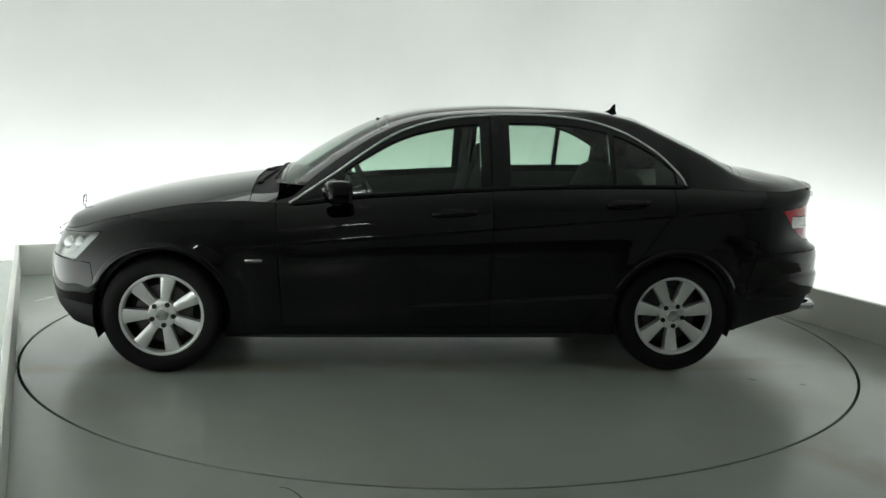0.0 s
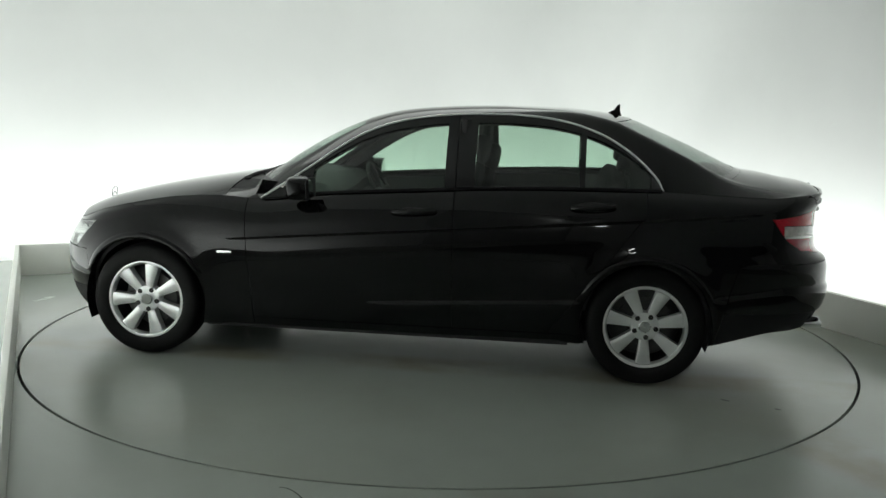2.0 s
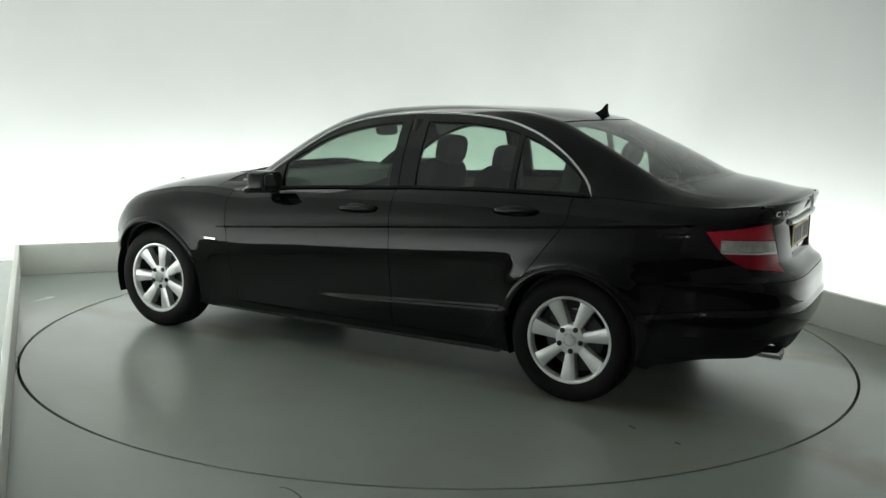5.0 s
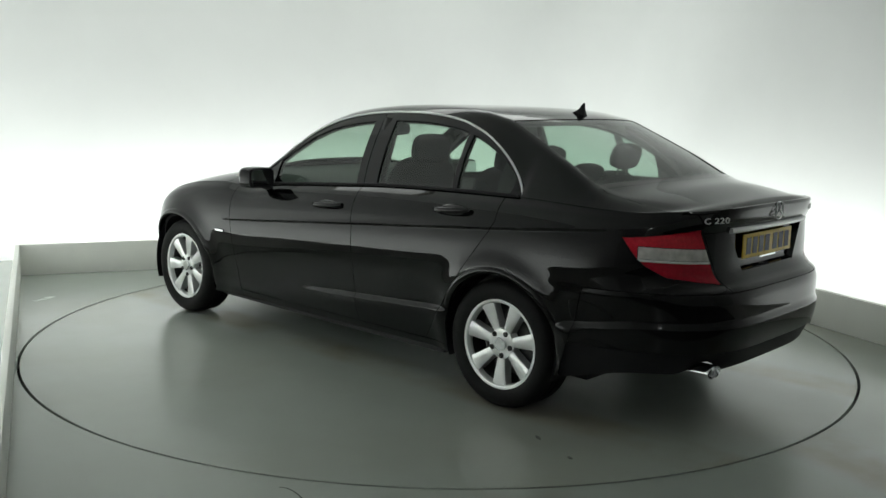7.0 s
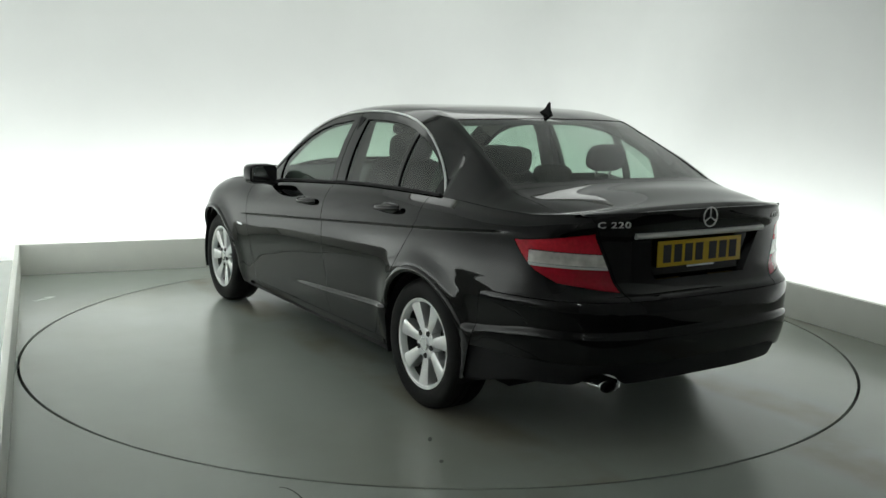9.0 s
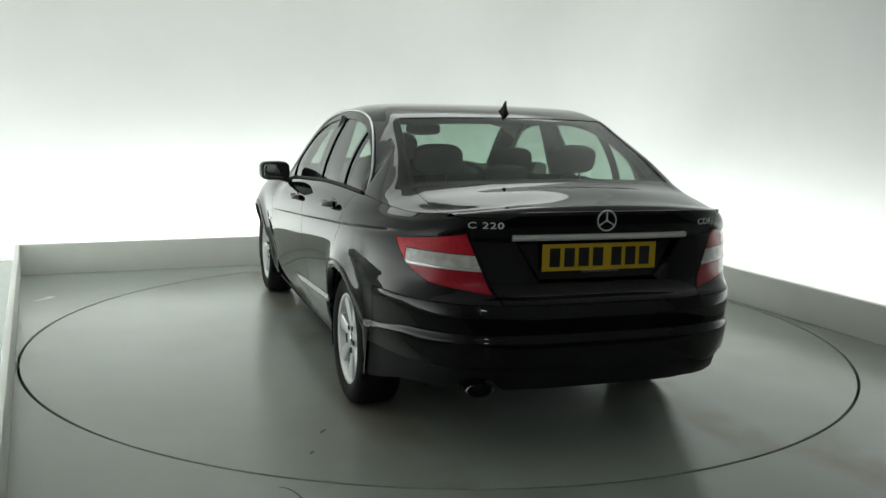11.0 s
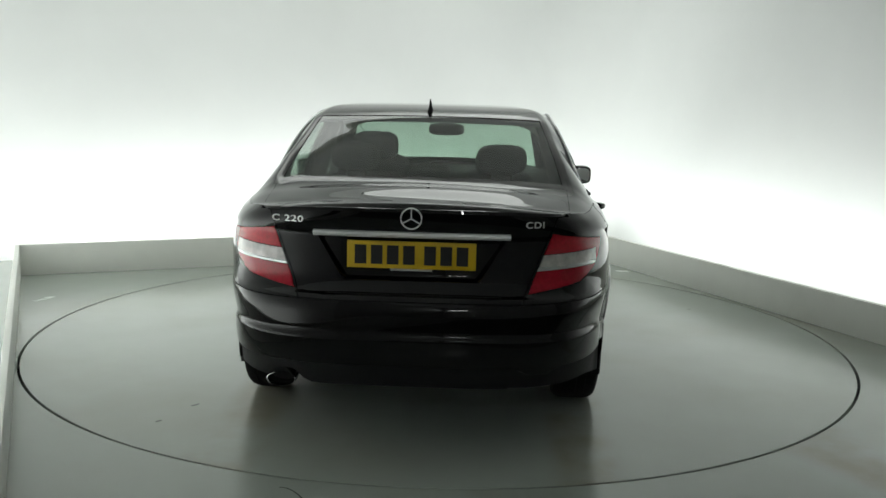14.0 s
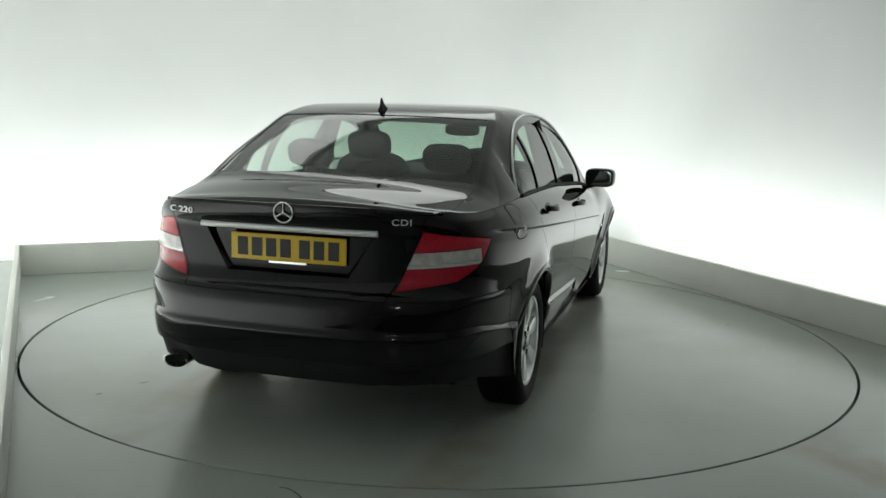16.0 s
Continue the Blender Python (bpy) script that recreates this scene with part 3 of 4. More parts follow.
def build_body():
    bm = half_body()
    tail = lambda c: c.x < -1.85 and c.z > 0.5
    for p, n in LAMP:
        cut(bm, p, n, tail)
    cut(bm, (-2.3, 0.565, 0.95), (0, -0.928, 0.371), lambda c: c.x < -2.1 and c.z > 0.6)      # boot lid beside the lamps
    cut(bm, (-2.3, 0, 0.655), (0, 0, 1), lambda c: c.x < -1.6)
    cut(bm, (-1.80, 0, 0.5), (1, 0, 0.25), lambda c: c.x < -1.6 and c.z < 0.67)
    cut(bm, (-2.3, 0, APRON), (0, 0, 1), lambda c: c.x < -1.6 and c.z < 0.5)
    cut(bm, (1.73, 0, 0.5), (1, 0, -0.15), lambda c: c.x > 1.4)
    cut(bm, (0.785, 0, 0.8), (1, 0, -0.05))
    cut(bm, (-0.355, 0, 0.8), (1, 0, 0.0))
    cut(bm, (-1.355, 0, 0.9), (1, 0, 0.0), lambda c: c.z > 0.6)
    cut(bm, (-1.315, 0, 0.84), (0.805, 0, 0.594), lambda c: c.z < 0.92 and c.x > -1.4)
    cut(bm, (0, 0, 0.235), (0, 0, 1), lambda c: -1.2 < c.x < 1.1)
    for p, n in HEADLAMP:
        cut(bm, p, n, lambda c: c.x > 1.5 and c.z > 0.5)
    cut(bm, (1.9, 0, 0.345), (0, 0, 1), lambda c: c.x > 1.5)
    cut(bm, (1.9, 0, 0.575), (0, 0, 1), lambda c: c.x > 1.5)

    def region(c):
        if in_lamp(c):
            return "lamp"
        if c.x < -1.6 and c.z < 0.655 and (c - Vector((-1.80, 0, 0.5))).dot(Vector((1, 0, 0.25))) < 0:
            return "rear_bumper" if c.z > APRON else "rear_apron"
        if c.x < -2.1 and c.z > 0.655 and (c - Vector((-2.3, 0.565, 0.95))).dot(Vector((0, -0.928, 0.371))) > 0:
            return "boot"
        if in_headlamp(c):
            return "headlight"
        if c.x > 1.5 and c.z < 0.575 and (c - Vector((1.73, 0, 0.5))).dot(Vector((1, 0, -0.15))) > 0:
            return "front_bumper" if c.z > 0.345 else "front_apron"
        if c.x > 1.9 and c.y < 0.43:
            return "grille"
        if (c - Vector((0.785, 0, 0.8))).dot(Vector((1, 0, -0.05))) > 0:
            return "front_wing"
        if c.z < 0.235 and c.x > -1.2:
            return "sill"
        if c.x > -0.355:
            return "front_door"
        if c.x > -1.355 and (c - Vector((-1.315, 0, 0.84))).dot(Vector((0.805, 0, 0.594))) > 0:
            return "rear_door"
        return "rear_wing"

    kinds = {f: region(f.calc_center_median()) for f in bm.faces}
    made = {}
    for kind in sorted(set(kinds.values())):
        made[kind] = pick(bm, lambda c, kind=kind: region(c) == kind)
    bm.free()
    liner = half_body()
    for v in liner.verts:
        v.co = Vector((v.co.x * 0.985, v.co.y * 0.965, v.co.z - 0.01))
    part("inner_shell", mirrored(liner), DARK, car)
    doors = []
    for kind in ("front_wing", "front_door", "rear_door", "rear_wing", "sill"):
        label = {"front_door": "gloss black front door", "rear_door": "gloss black rear door"}.get(kind, "")
        pair = both(kind, panel(made[kind]), PAINT, car, label)
        if "door" in kind:
            doors.append(pair)
    bowl = made["headlight"].copy()
    bowl.normal_update()
    for v in bowl.verts:
        v.co -= v.normal * 0.035
    covers = both("headlight", panel(made["headlight"], 0.003, 0.036), LENS, car, "clear wraparound headlight")
    other = bowl.copy()
    for v in other.verts:
        v.co.y = -v.co.y
    for cover, shell, side in zip(covers, (bowl, other), (1, -1)):
        part("reflector", shell, LAMP_BOWL, cover, "grey reflector")
        for x, y, z, r in ((1.815, 0.655, 0.655, 0.042), (1.90, 0.555, 0.640, 0.045)):
            part("projector", blob(bmesh.new(), (x, y * side, z), (r, r, r), 1.0), CHROME, cover, "bright round projector")
    # rear lamps: red with a clear band, pieces of one lens
    lamp = made["lamp"]
    lo, hi = Vector((-2.3, 0.60, 0.782)), Vector((-2.3, 0.60, 0.846))
    n = Vector((0.0, 0.05, -1.0)).normalized()
    cut(lamp, lo, n), cut(lamp, hi, n)
    cut(lamp, (-2.055, 0.75, 0.84), (1, 0.3, 0))
    white = lambda c: (c - lo).dot(n) < 0 < (c - hi).dot(n) and (c - Vector((-2.055, 0.75, 0.84))).dot(Vector((1, 0.3, 0))) < 0
    below = lambda c: (c - lo).dot(n) > 0
    red_bm, white_bm, deep_bm = pick(lamp, lambda c: not white(c) and not below(c)), pick(lamp, white), pick(lamp, below)
    lamp.free()
    reds = both("tail_light", panel(red_bm, 0.002, 0.03), RED, car, "red wraparound tail light with a clear band")
    for side, sign in zip(reds, (1, -1)):
        w = white_bm.copy()
        if sign < 0:
            for v in w.verts:
                v.co.y = -v.co.y
            bmesh.ops.reverse_faces(w, faces=w.faces)
        edge_at = lo + Vector((0, 0, 0.011))
        cut(w, edge_at, n if sign > 0 else Vector((0, -n.y, n.z)))
        level = Vector((0, sign * n.y, n.z))
        low = lambda c: (c - Vector((lo.x, sign * lo.y, edge_at.z))).dot(level) > 0
        part("clear_band", panel(pick(w, lambda c: not low(c)), 0.0015, 0.03), CLEAR_LENS, side, "clear indicator and reversing lens")
        part("bright_rim", panel(pick(w, low), 0.0005, 0.03), BADGE, side, "bright rim below the clear lens")
        w.free()
        d = deep_bm.copy()
        if sign < 0:
            for v in d.verts:
                v.co.y = -v.co.y
            bmesh.ops.reverse_faces(d, faces=d.faces)
        part("lower_lens", panel(d, 0.0012, 0.03), DEEP_RED, side, "deep red lower lens")
    white_bm.free()
    deep_bm.free()
    for kind, mat, label in (("rear_bumper", PAINT, ""), ("rear_apron", PLASTIC, "matt black lower edge of the rear bumper"), ("front_bumper", PAINT, ""), ("grille", GLOSS_BLACK, ""), ("front_apron", PLASTIC, "matt black lower bumper")):
        whole = mirrored(made[kind])
        if kind.startswith("rear"):     # only the left side has an exhaust: the notch on the right is closed
            for v in whole.verts:
                lo = under_edge(v.co.x)
                reach = 0.22 * (side_top(v.co.x) - lo)
                g = 0.050 * math.exp(-((-v.co.y - 0.525) / 0.075) ** 4)
                if v.co.x < -2.1 and v.co.y < 0 and v.co.z < lo + reach:
                    v.co.z = (v.co.z - g * (1 + lo / reach)) / (1 - g / reach)
        if kind == "rear_apron":
            for v in whole.verts:
                v.co.x, v.co.y = v.co.x + 0.014, v.co.y * 0.985
        part(kind, panel(whole), mat, car, label)
    # boot lid: its upright face, with the recess for the plate
    boot = mirrored(made["boot"])
    recess = [((0, 0, 0.906), (0, 0, 1)), ((0, 0, 0.728), (0, 0, -1)), ((0, 0.275, 0.728), (0, 1, -0.60)), ((0, -0.275, 0.728), (0, -1, -0.60))]
    for p, nn in recess:
        cut(boot, p, nn)
    inner = [f for f in boot.faces if all((f.calc_center_median() - Vector(p)).dot(Vector(nn)) < 0 for p, nn in recess)]
    got = bmesh.ops.extrude_face_region(boot, geom=inner)["geom"]
    bmesh.ops.delete(boot, geom=inner, context="FACES_ONLY")
    for v in (g for g in got if isinstance(g, bmesh.types.BMVert)):
        v.co.x += 0.024
        v.co.y *= 0.95
        v.co.z = 0.830 + (v.co.z - 0.830) * 0.86
    bmesh.ops.recalc_face_normals(boot, faces=boot.faces)
    back = part("boot_lid", panel(boot), PAINT, car, "gloss black boot lid with a plate recess")
    return doors, back


doors, boot_lid = build_body()


def build_top():
    qs = spread(0, 1, 34)[:-1] + spread(1, 2, 116)[:-1] + spread(2, 3, 34)
    bm = grid(top_point, qs, sorted({*spread(-FOLD, FOLD, 36), *(k * w for k in (1, -1) for w in (0.66, 0.69, 0.705, 0.735, 0.75, 0.77, 0.79, 0.82, 0.85, 0.88, 0.91, 0.94, 0.965, 0.985, 1.0))}))
    bmesh.ops.recalc_face_normals(bm, faces=bm.faces)
    if sum(f.normal.z for f in bm.faces) < 0:
        bmesh.ops.reverse_faces(bm, faces=bm.faces)
    # window openings as planes seen from above
    rear = [((-1.245, 0, 0), (1, 0, 0)), ((-1.905, 0, 0), (-1, 0, 0)), ((-1.25, 0.571, 0), (0.138, 1, 0)), ((-1.25, -0.571, 0), (0.138, -1, 0))]
    front = [((0.785, 0, 0), (1, 0, 0)), ((0.175, 0, 0), (-1, 0, 0)), ((0.16, 0.585, 0), (-0.17, 1, 0)), ((0.16, -0.585, 0), (-0.17, -1, 0))]
    joints = [((0.925, 0, 0), (1, 0, 0)), ((-1.922, 0, 0), (1, 0, 0))]
    inside = lambda c, planes: all((c.x - p[0]) * n[0] + (c.y - p[1]) * n[1] < 0 for p, n in planes)
    for p, n in rear:
        cut(bm, p, n, lambda c: -1.95 < c.x < -1.1)
    for p, n in front:
        cut(bm, p, n, lambda c: 0.1 < c.x < 0.84)
    for p, n in joints:
        cut(bm, p, n)
    for side in (1, -1):
        cut(bm, (0.85, 0.70 * side, 0), (0, 1, 0), lambda c: 0.785 < c.x < 0.925)
    seams = [((-1.92, 0.655, 0), (-0.05, 1, 0)), ((-1.92, -0.655, 0), (-0.05, -1, 0))]
    for p, n in seams:
        cut(bm, p, n, lambda c: c.x < -1.922)
    shrink = lambda planes, by: [((p[0] - n[0] * by, p[1] - n[1] * by, 0), n) for p, n in planes]
    rear_glass, front_glass = [shrink(rear[:1], 0.050)[0], *shrink(rear[1:], 0.022)], shrink(front, 0.022)
    for planes, reach in ((rear_glass, lambda c: inside(c, rear)), (front_glass, lambda c: inside(c, front))):
        for p, n in planes:
            cut(bm, p, n, reach)

    def region(c):
        if c.x < -1.922:
            return "boot_top" if inside(c, seams) else "roof"
        if inside(c, rear):
            return "rear_window" if inside(c, rear_glass) else "rear_border"
        if inside(c, front):
            return "windscreen" if inside(c, front_glass) else "front_border"
        return "bonnet" if c.x > 0.925 else "scuttle" if c.x > 0.785 and abs(c.y) < 0.70 else "roof"
    bowed_pick = lambda test: bowed(pick(bm, test))
    part("bonnet", panel(bowed_pick(lambda c: region(c) == "bonnet"), 0.003), PAINT, car, "gloss black bonnet")
    low = bowed_pick(lambda c: region(c) == "scuttle")
    for v in low.verts:
        v.co.z -= 0.004
    part("scuttle", panel(low), PLASTIC, car, "matt black scuttle panel below the windscreen")
    lining = bowed_pick(lambda c: region(c) == "roof" and -1.25 < c.x < 0.2)
    for v in lining.verts:
        v.co.z -= 0.035
        v.co.y *= 0.975
    bmesh.ops.reverse_faces(lining, faces=lining.faces)
    part("roof_lining", lining, LINING, car, "light grey cloth lining")
    part("roof", panel(bowed_pick(lambda c: region(c) == "roof"), 0, 0.025), PAINT, car, "gloss black roof with its pillars")
    part("boot_top", panel(bowed_pick(lambda c: region(c) == "boot_top"), 0.0015), PAINT, boot_lid)
    for kind, mat in (("rear_window", DARK_GLASS), ("windscreen", GLASS)):
        pane = bowed_pick(lambda c: region(c) == kind)
        for v in pane.verts:
            v.co.z -= 0.003
        part(kind, pane, mat, car, "green-tinted glass").visible_shadow = False
    header = bowed_pick(lambda c: region(c) in ("rear_window", "rear_border") and c.x > -1.325)
    for v in header.verts:
        v.co.z -= 0.022
    part("roof_header", header, DASH, car, "dark lining behind the top of the rear window")
    for kind in ("rear_border", "front_border"):
        part("window_border", panel(bowed_pick(lambda c, kind=kind: region(c) == kind), 0, 0.01), GLOSS_BLACK, car, "black printed glass border")
    bm.free()


build_top()


# ---------------------------------------------------------------- windows, trim and doors


def patch(x0, x1, w0, w1, out=0.0, n=None):
    """A piece of the cabin's side between two positions and two levels."""
    n = n or max(3, int(abs(x1 - x0) / 0.02))
    return grid(lambda x, w: window_point(x, w) + Vector((0, out, 0)), spread(min(x0, x1), max(x0, x1), n), spread(w0, w1, 10))


def on_both(name, bm, mat, parents, label="", smooth=35.0, shadow=True):
    made = both(name, bm, mat, None, label, smooth)
    for ob, parent in zip(made, parents):
        ob.parent, ob.visible_shadow = parent, shadow
    return made


def build_windows():
    front, rear = doors
    for parents, x0, x1, w0, w1 in ((front, 0.72, -0.352, 0.89, 1.0), (front, -0.295, -0.352, 0.0, 0.89), (front, 0.72, 0.43, 0.0, 0.89),
                                    (rear, -0.358, -1.435, 0.89, 1.0), (rear, -0.358, -0.455, 0.0, 0.89), (rear, -1.005, -1.035, 0.0, 0.89),
                                    (rear, -1.375, -1.435, 0.0, 0.89)):
        on_both("window_frame", panel(patch(x0, x1, w0, w1), 0.0, 0.03), GLOSS_BLACK, parents, "black window frame")
    for parents, x0, x1 in ((front, 0.43, -0.295), (rear, -0.455, -1.005), (rear, -1.035, -1.375)):
        on_both("window", patch(x0, x1, 0.0, 0.89, -0.008), GLASS, parents, "green-tinted side window", shadow=False)
    on_both("pillar_trim", patch(-1.265, -1.43, 0.0, 0.89, -0.035), DASH, (car, car), "dark pillar lining")
    strip = [(x, rail(x)[0] + 0.004, rail(x)[1] + 0.003) for x in spread(TIP_F, TIP_R + 0.002, 90)]
    on_both("chrome_strip", sweep(bmesh.new(), strip, 0.0058), BADGE, (car, car), "chrome strip over the windows")
    for parents, a, b in ((front, 0.70, -0.352), (rear, -0.358, -1.43)):
        seal = [(x, lower_window(x)[0] + 0.002, lower_window(x)[1] + 0.006) for x in spread(a, b, 30)]
        on_both("window_seal", sweep(bmesh.new(), seal, 0.008), PLASTIC, parents, "black rubber seal")
        # inner door trim
        card = grid(lambda x, w: Vector((x, 0.735 + 0.02 * w, 0.35 + (side_top(x) - 0.38) * w)), spread(a, b, 12), spread(0, 1, 6))
        on_both("door_trim", card, TRIM, parents, "dark door lining")


build_windows()


def build_handles():
    for pair, x0, x1, z0, z1 in ((doors[0], -0.035, -0.262, 0.858, 0.872), (doors[1], -0.975, -1.19, 0.918, 0.934)):
        xm, zm = (x0 + x1) / 2, (z0 + z1) / 2
        y = 0.866
        cup = blob(bmesh.new(), (xm, y - 0.008, zm - 0.004), (0.088, 0.022, 0.030), 0.8)
        on_both("handle_cup", cup, GLOSS_BLACK, pair, "shallow grip recess")
        pts = [(x0 + (x1 - x0) * t, y + 0.012 + 0.030 * math.sin(math.pi * t) ** 0.5, z0 + (z1 - z0) * t) for t in spread(0, 1, 16)]
        on_both("door_handle", sweep(bmesh.new(), pts, 0.013, 1.15, 12), PAINT, pair, "gloss black pull handle")


build_handles()


def build_mirrors():
    body = blob(bmesh.new(), (0.462, 0.922, 0.974), (0.072, 0.094, 0.062), 0.52, (0, 0, 8))
    for v in body.verts:
        v.co.x -= 0.05 * max(0, v.co.y - 0.93)
        if v.co.x < 0.405:
            v.co.x = 0.405
    bodies = both("door_mirror", body, PAINT, car, "gloss black door mirror")
    frame_bm = blob(bmesh.new(), (0.404, 0.919, 0.974), (0.006, 0.089, 0.057), 0.45)
    on_both("mirror_rim", frame_bm, PLASTIC, bodies, "black mirror surround")
    face = blob(bmesh.new(), (0.3972, 0.919, 0.974), (0.0012, 0.080, 0.048), 0.45, (0, 3, 5))
    on_both("mirror_glass", face, MIRROR, bodies, "mirror glass")
    lens = sweep(bmesh.new(), [(0.542 - 1.6 * (y - 0.92) ** 2, y, 0.985) for y in spread(0.86, 1.0, 10)], 0.007, 0.8)
    on_both("indicator", lens, CLEAR_LENS, bodies, "clear indicator strip")
    foot = sweep(bmesh.new(), [(0.47, 0.785, 0.900), (0.465, 0.83, 0.910), (0.46, 0.88, 0.925)], 0.032, 0.55, 12)
    on_both("mirror_foot", foot, PLASTIC, bodies, "black mirror foot")


build_mirrors()

# ---------------------------------------------------------------- wheels


def build_wheel(at, turn, phase):
    """Axis along y, outer face towards +y."""
    flip = pose(0, 0, 0, -90, 0, 0)
    m = pose(*at, 0, 0, turn)
    barrel = lathe(bmesh.new(), [(0.218, 0.085), (0.206, 0.08), (0.198, 0.06), (0.193, -0.08), (0.05, -0.085), (0.0005, -0.085)], flip)
    wheel = part("wheel", barrel, STEEL, car, "silver seven-spoke alloy wheel with a black tyre")
    wheel.matrix_local = m
    tyre = lathe(bmesh.new(), [(0.212, 0.088), (0.222, 0.098), (0.245, 0.106), (0.272, 0.108), (0.293, 0.100), (0.306, 0.087), (0.3135, 0.066),
                               (0.3155, 0.045), (0.311, 0.044), (0.311, 0.036), (0.3155, 0.035), (0.316, 0.004), (0.311, 0.003), (0.311, -0.003), (0.316, -0.004),
                               (0.3155, -0.066), (0.306, -0.087), (0.293, -0.100), (0.245, -0.106), (0.21, -0.09)], flip, 72)
    part("tyre", tyre, RUBBER, wheel, "black rubber tyre")
    disc = lathe(bmesh.new(), [(0.0005, 0.015), (0.15, 0.015), (0.15, 0.0), (0.0005, 0.0)], flip)
    part("brake_disc", disc, STEEL, wheel, "dull steel brake disc")
    rim = bmesh.new()
    lathe(rim, [(0.196, 0.060), (0.200, 0.085), (0.205, 0.0925), (0.214, 0.0955), (0.2225, 0.0945), (0.2235, 0.088), (0.217, 0.084)], flip, 72)
    lathe(rim, [(0.0005, 0.074), (0.036, 0.076), (0.062, 0.079), (0.073, 0.076), (0.078, 0.066), (0.078, 0.03)], flip, 40)
    for k in range(7):
        a = 2 * math.pi * k / 7 + phase

        def spoke(t, s):
            r = 0.050 + 0.156 * t
            half = 0.0205 + 0.0200 * t**1.2
            rise = 0.072 + 0.016 * t**0.7
            lift = rise - 0.0055 * abs(s) ** 3 - 0.045 * max(0, abs(s) - 1) / 0.15
            p = Vector((r, half * max(-1.0, min(1.0, s)) * (1 + 0.02 * (abs(s) > 1)), lift))
            return flip @ (Matrix.Rotation(a + math.pi / 2, 3, "Z") @ p)
        grid(spoke, spread(0, 1, 8), [-1.15, -1.0, -0.85, -0.5, 0, 0.5, 0.85, 1.0, 1.15], rim)
    bmesh.ops.recalc_face_normals(rim, faces=rim.faces)
    part("rim", rim, ALLOY, wheel, "silver alloy rim with seven broad spokes", 30)
    for k in range(5):
        a = 2 * math.pi * (k + 0.35) / 5
        bolt = lathe(bmesh.new(), [(0.0132, 0.070), (0.0132, 0.0820), (0.0118, 0.0828), (0.0110, 0.0805), (0.0005, 0.0805)], flip @ pose(0.058 * math.cos(a), 0.058 * math.sin(a), 0), 16)
        part("wheel_bolt", bolt, INK, wheel, "dark bolt hole")
    cap = lathe(bmesh.new(), [(0.034, 0.074), (0.0335, 0.085), (0.029, 0.089), (0.0005, 0.090)], flip, 28)
    part("hub_cap", cap, CHROME, wheel, "round chrome hub cap")


for x in (AXLE, -AXLE):
    phase = 0.269 if x > 0 else 0.0
    build_wheel((x, 0.752, HUB + 0.004), 0, phase)
    build_wheel((x, -0.752, HUB + 0.004), 180, phase)


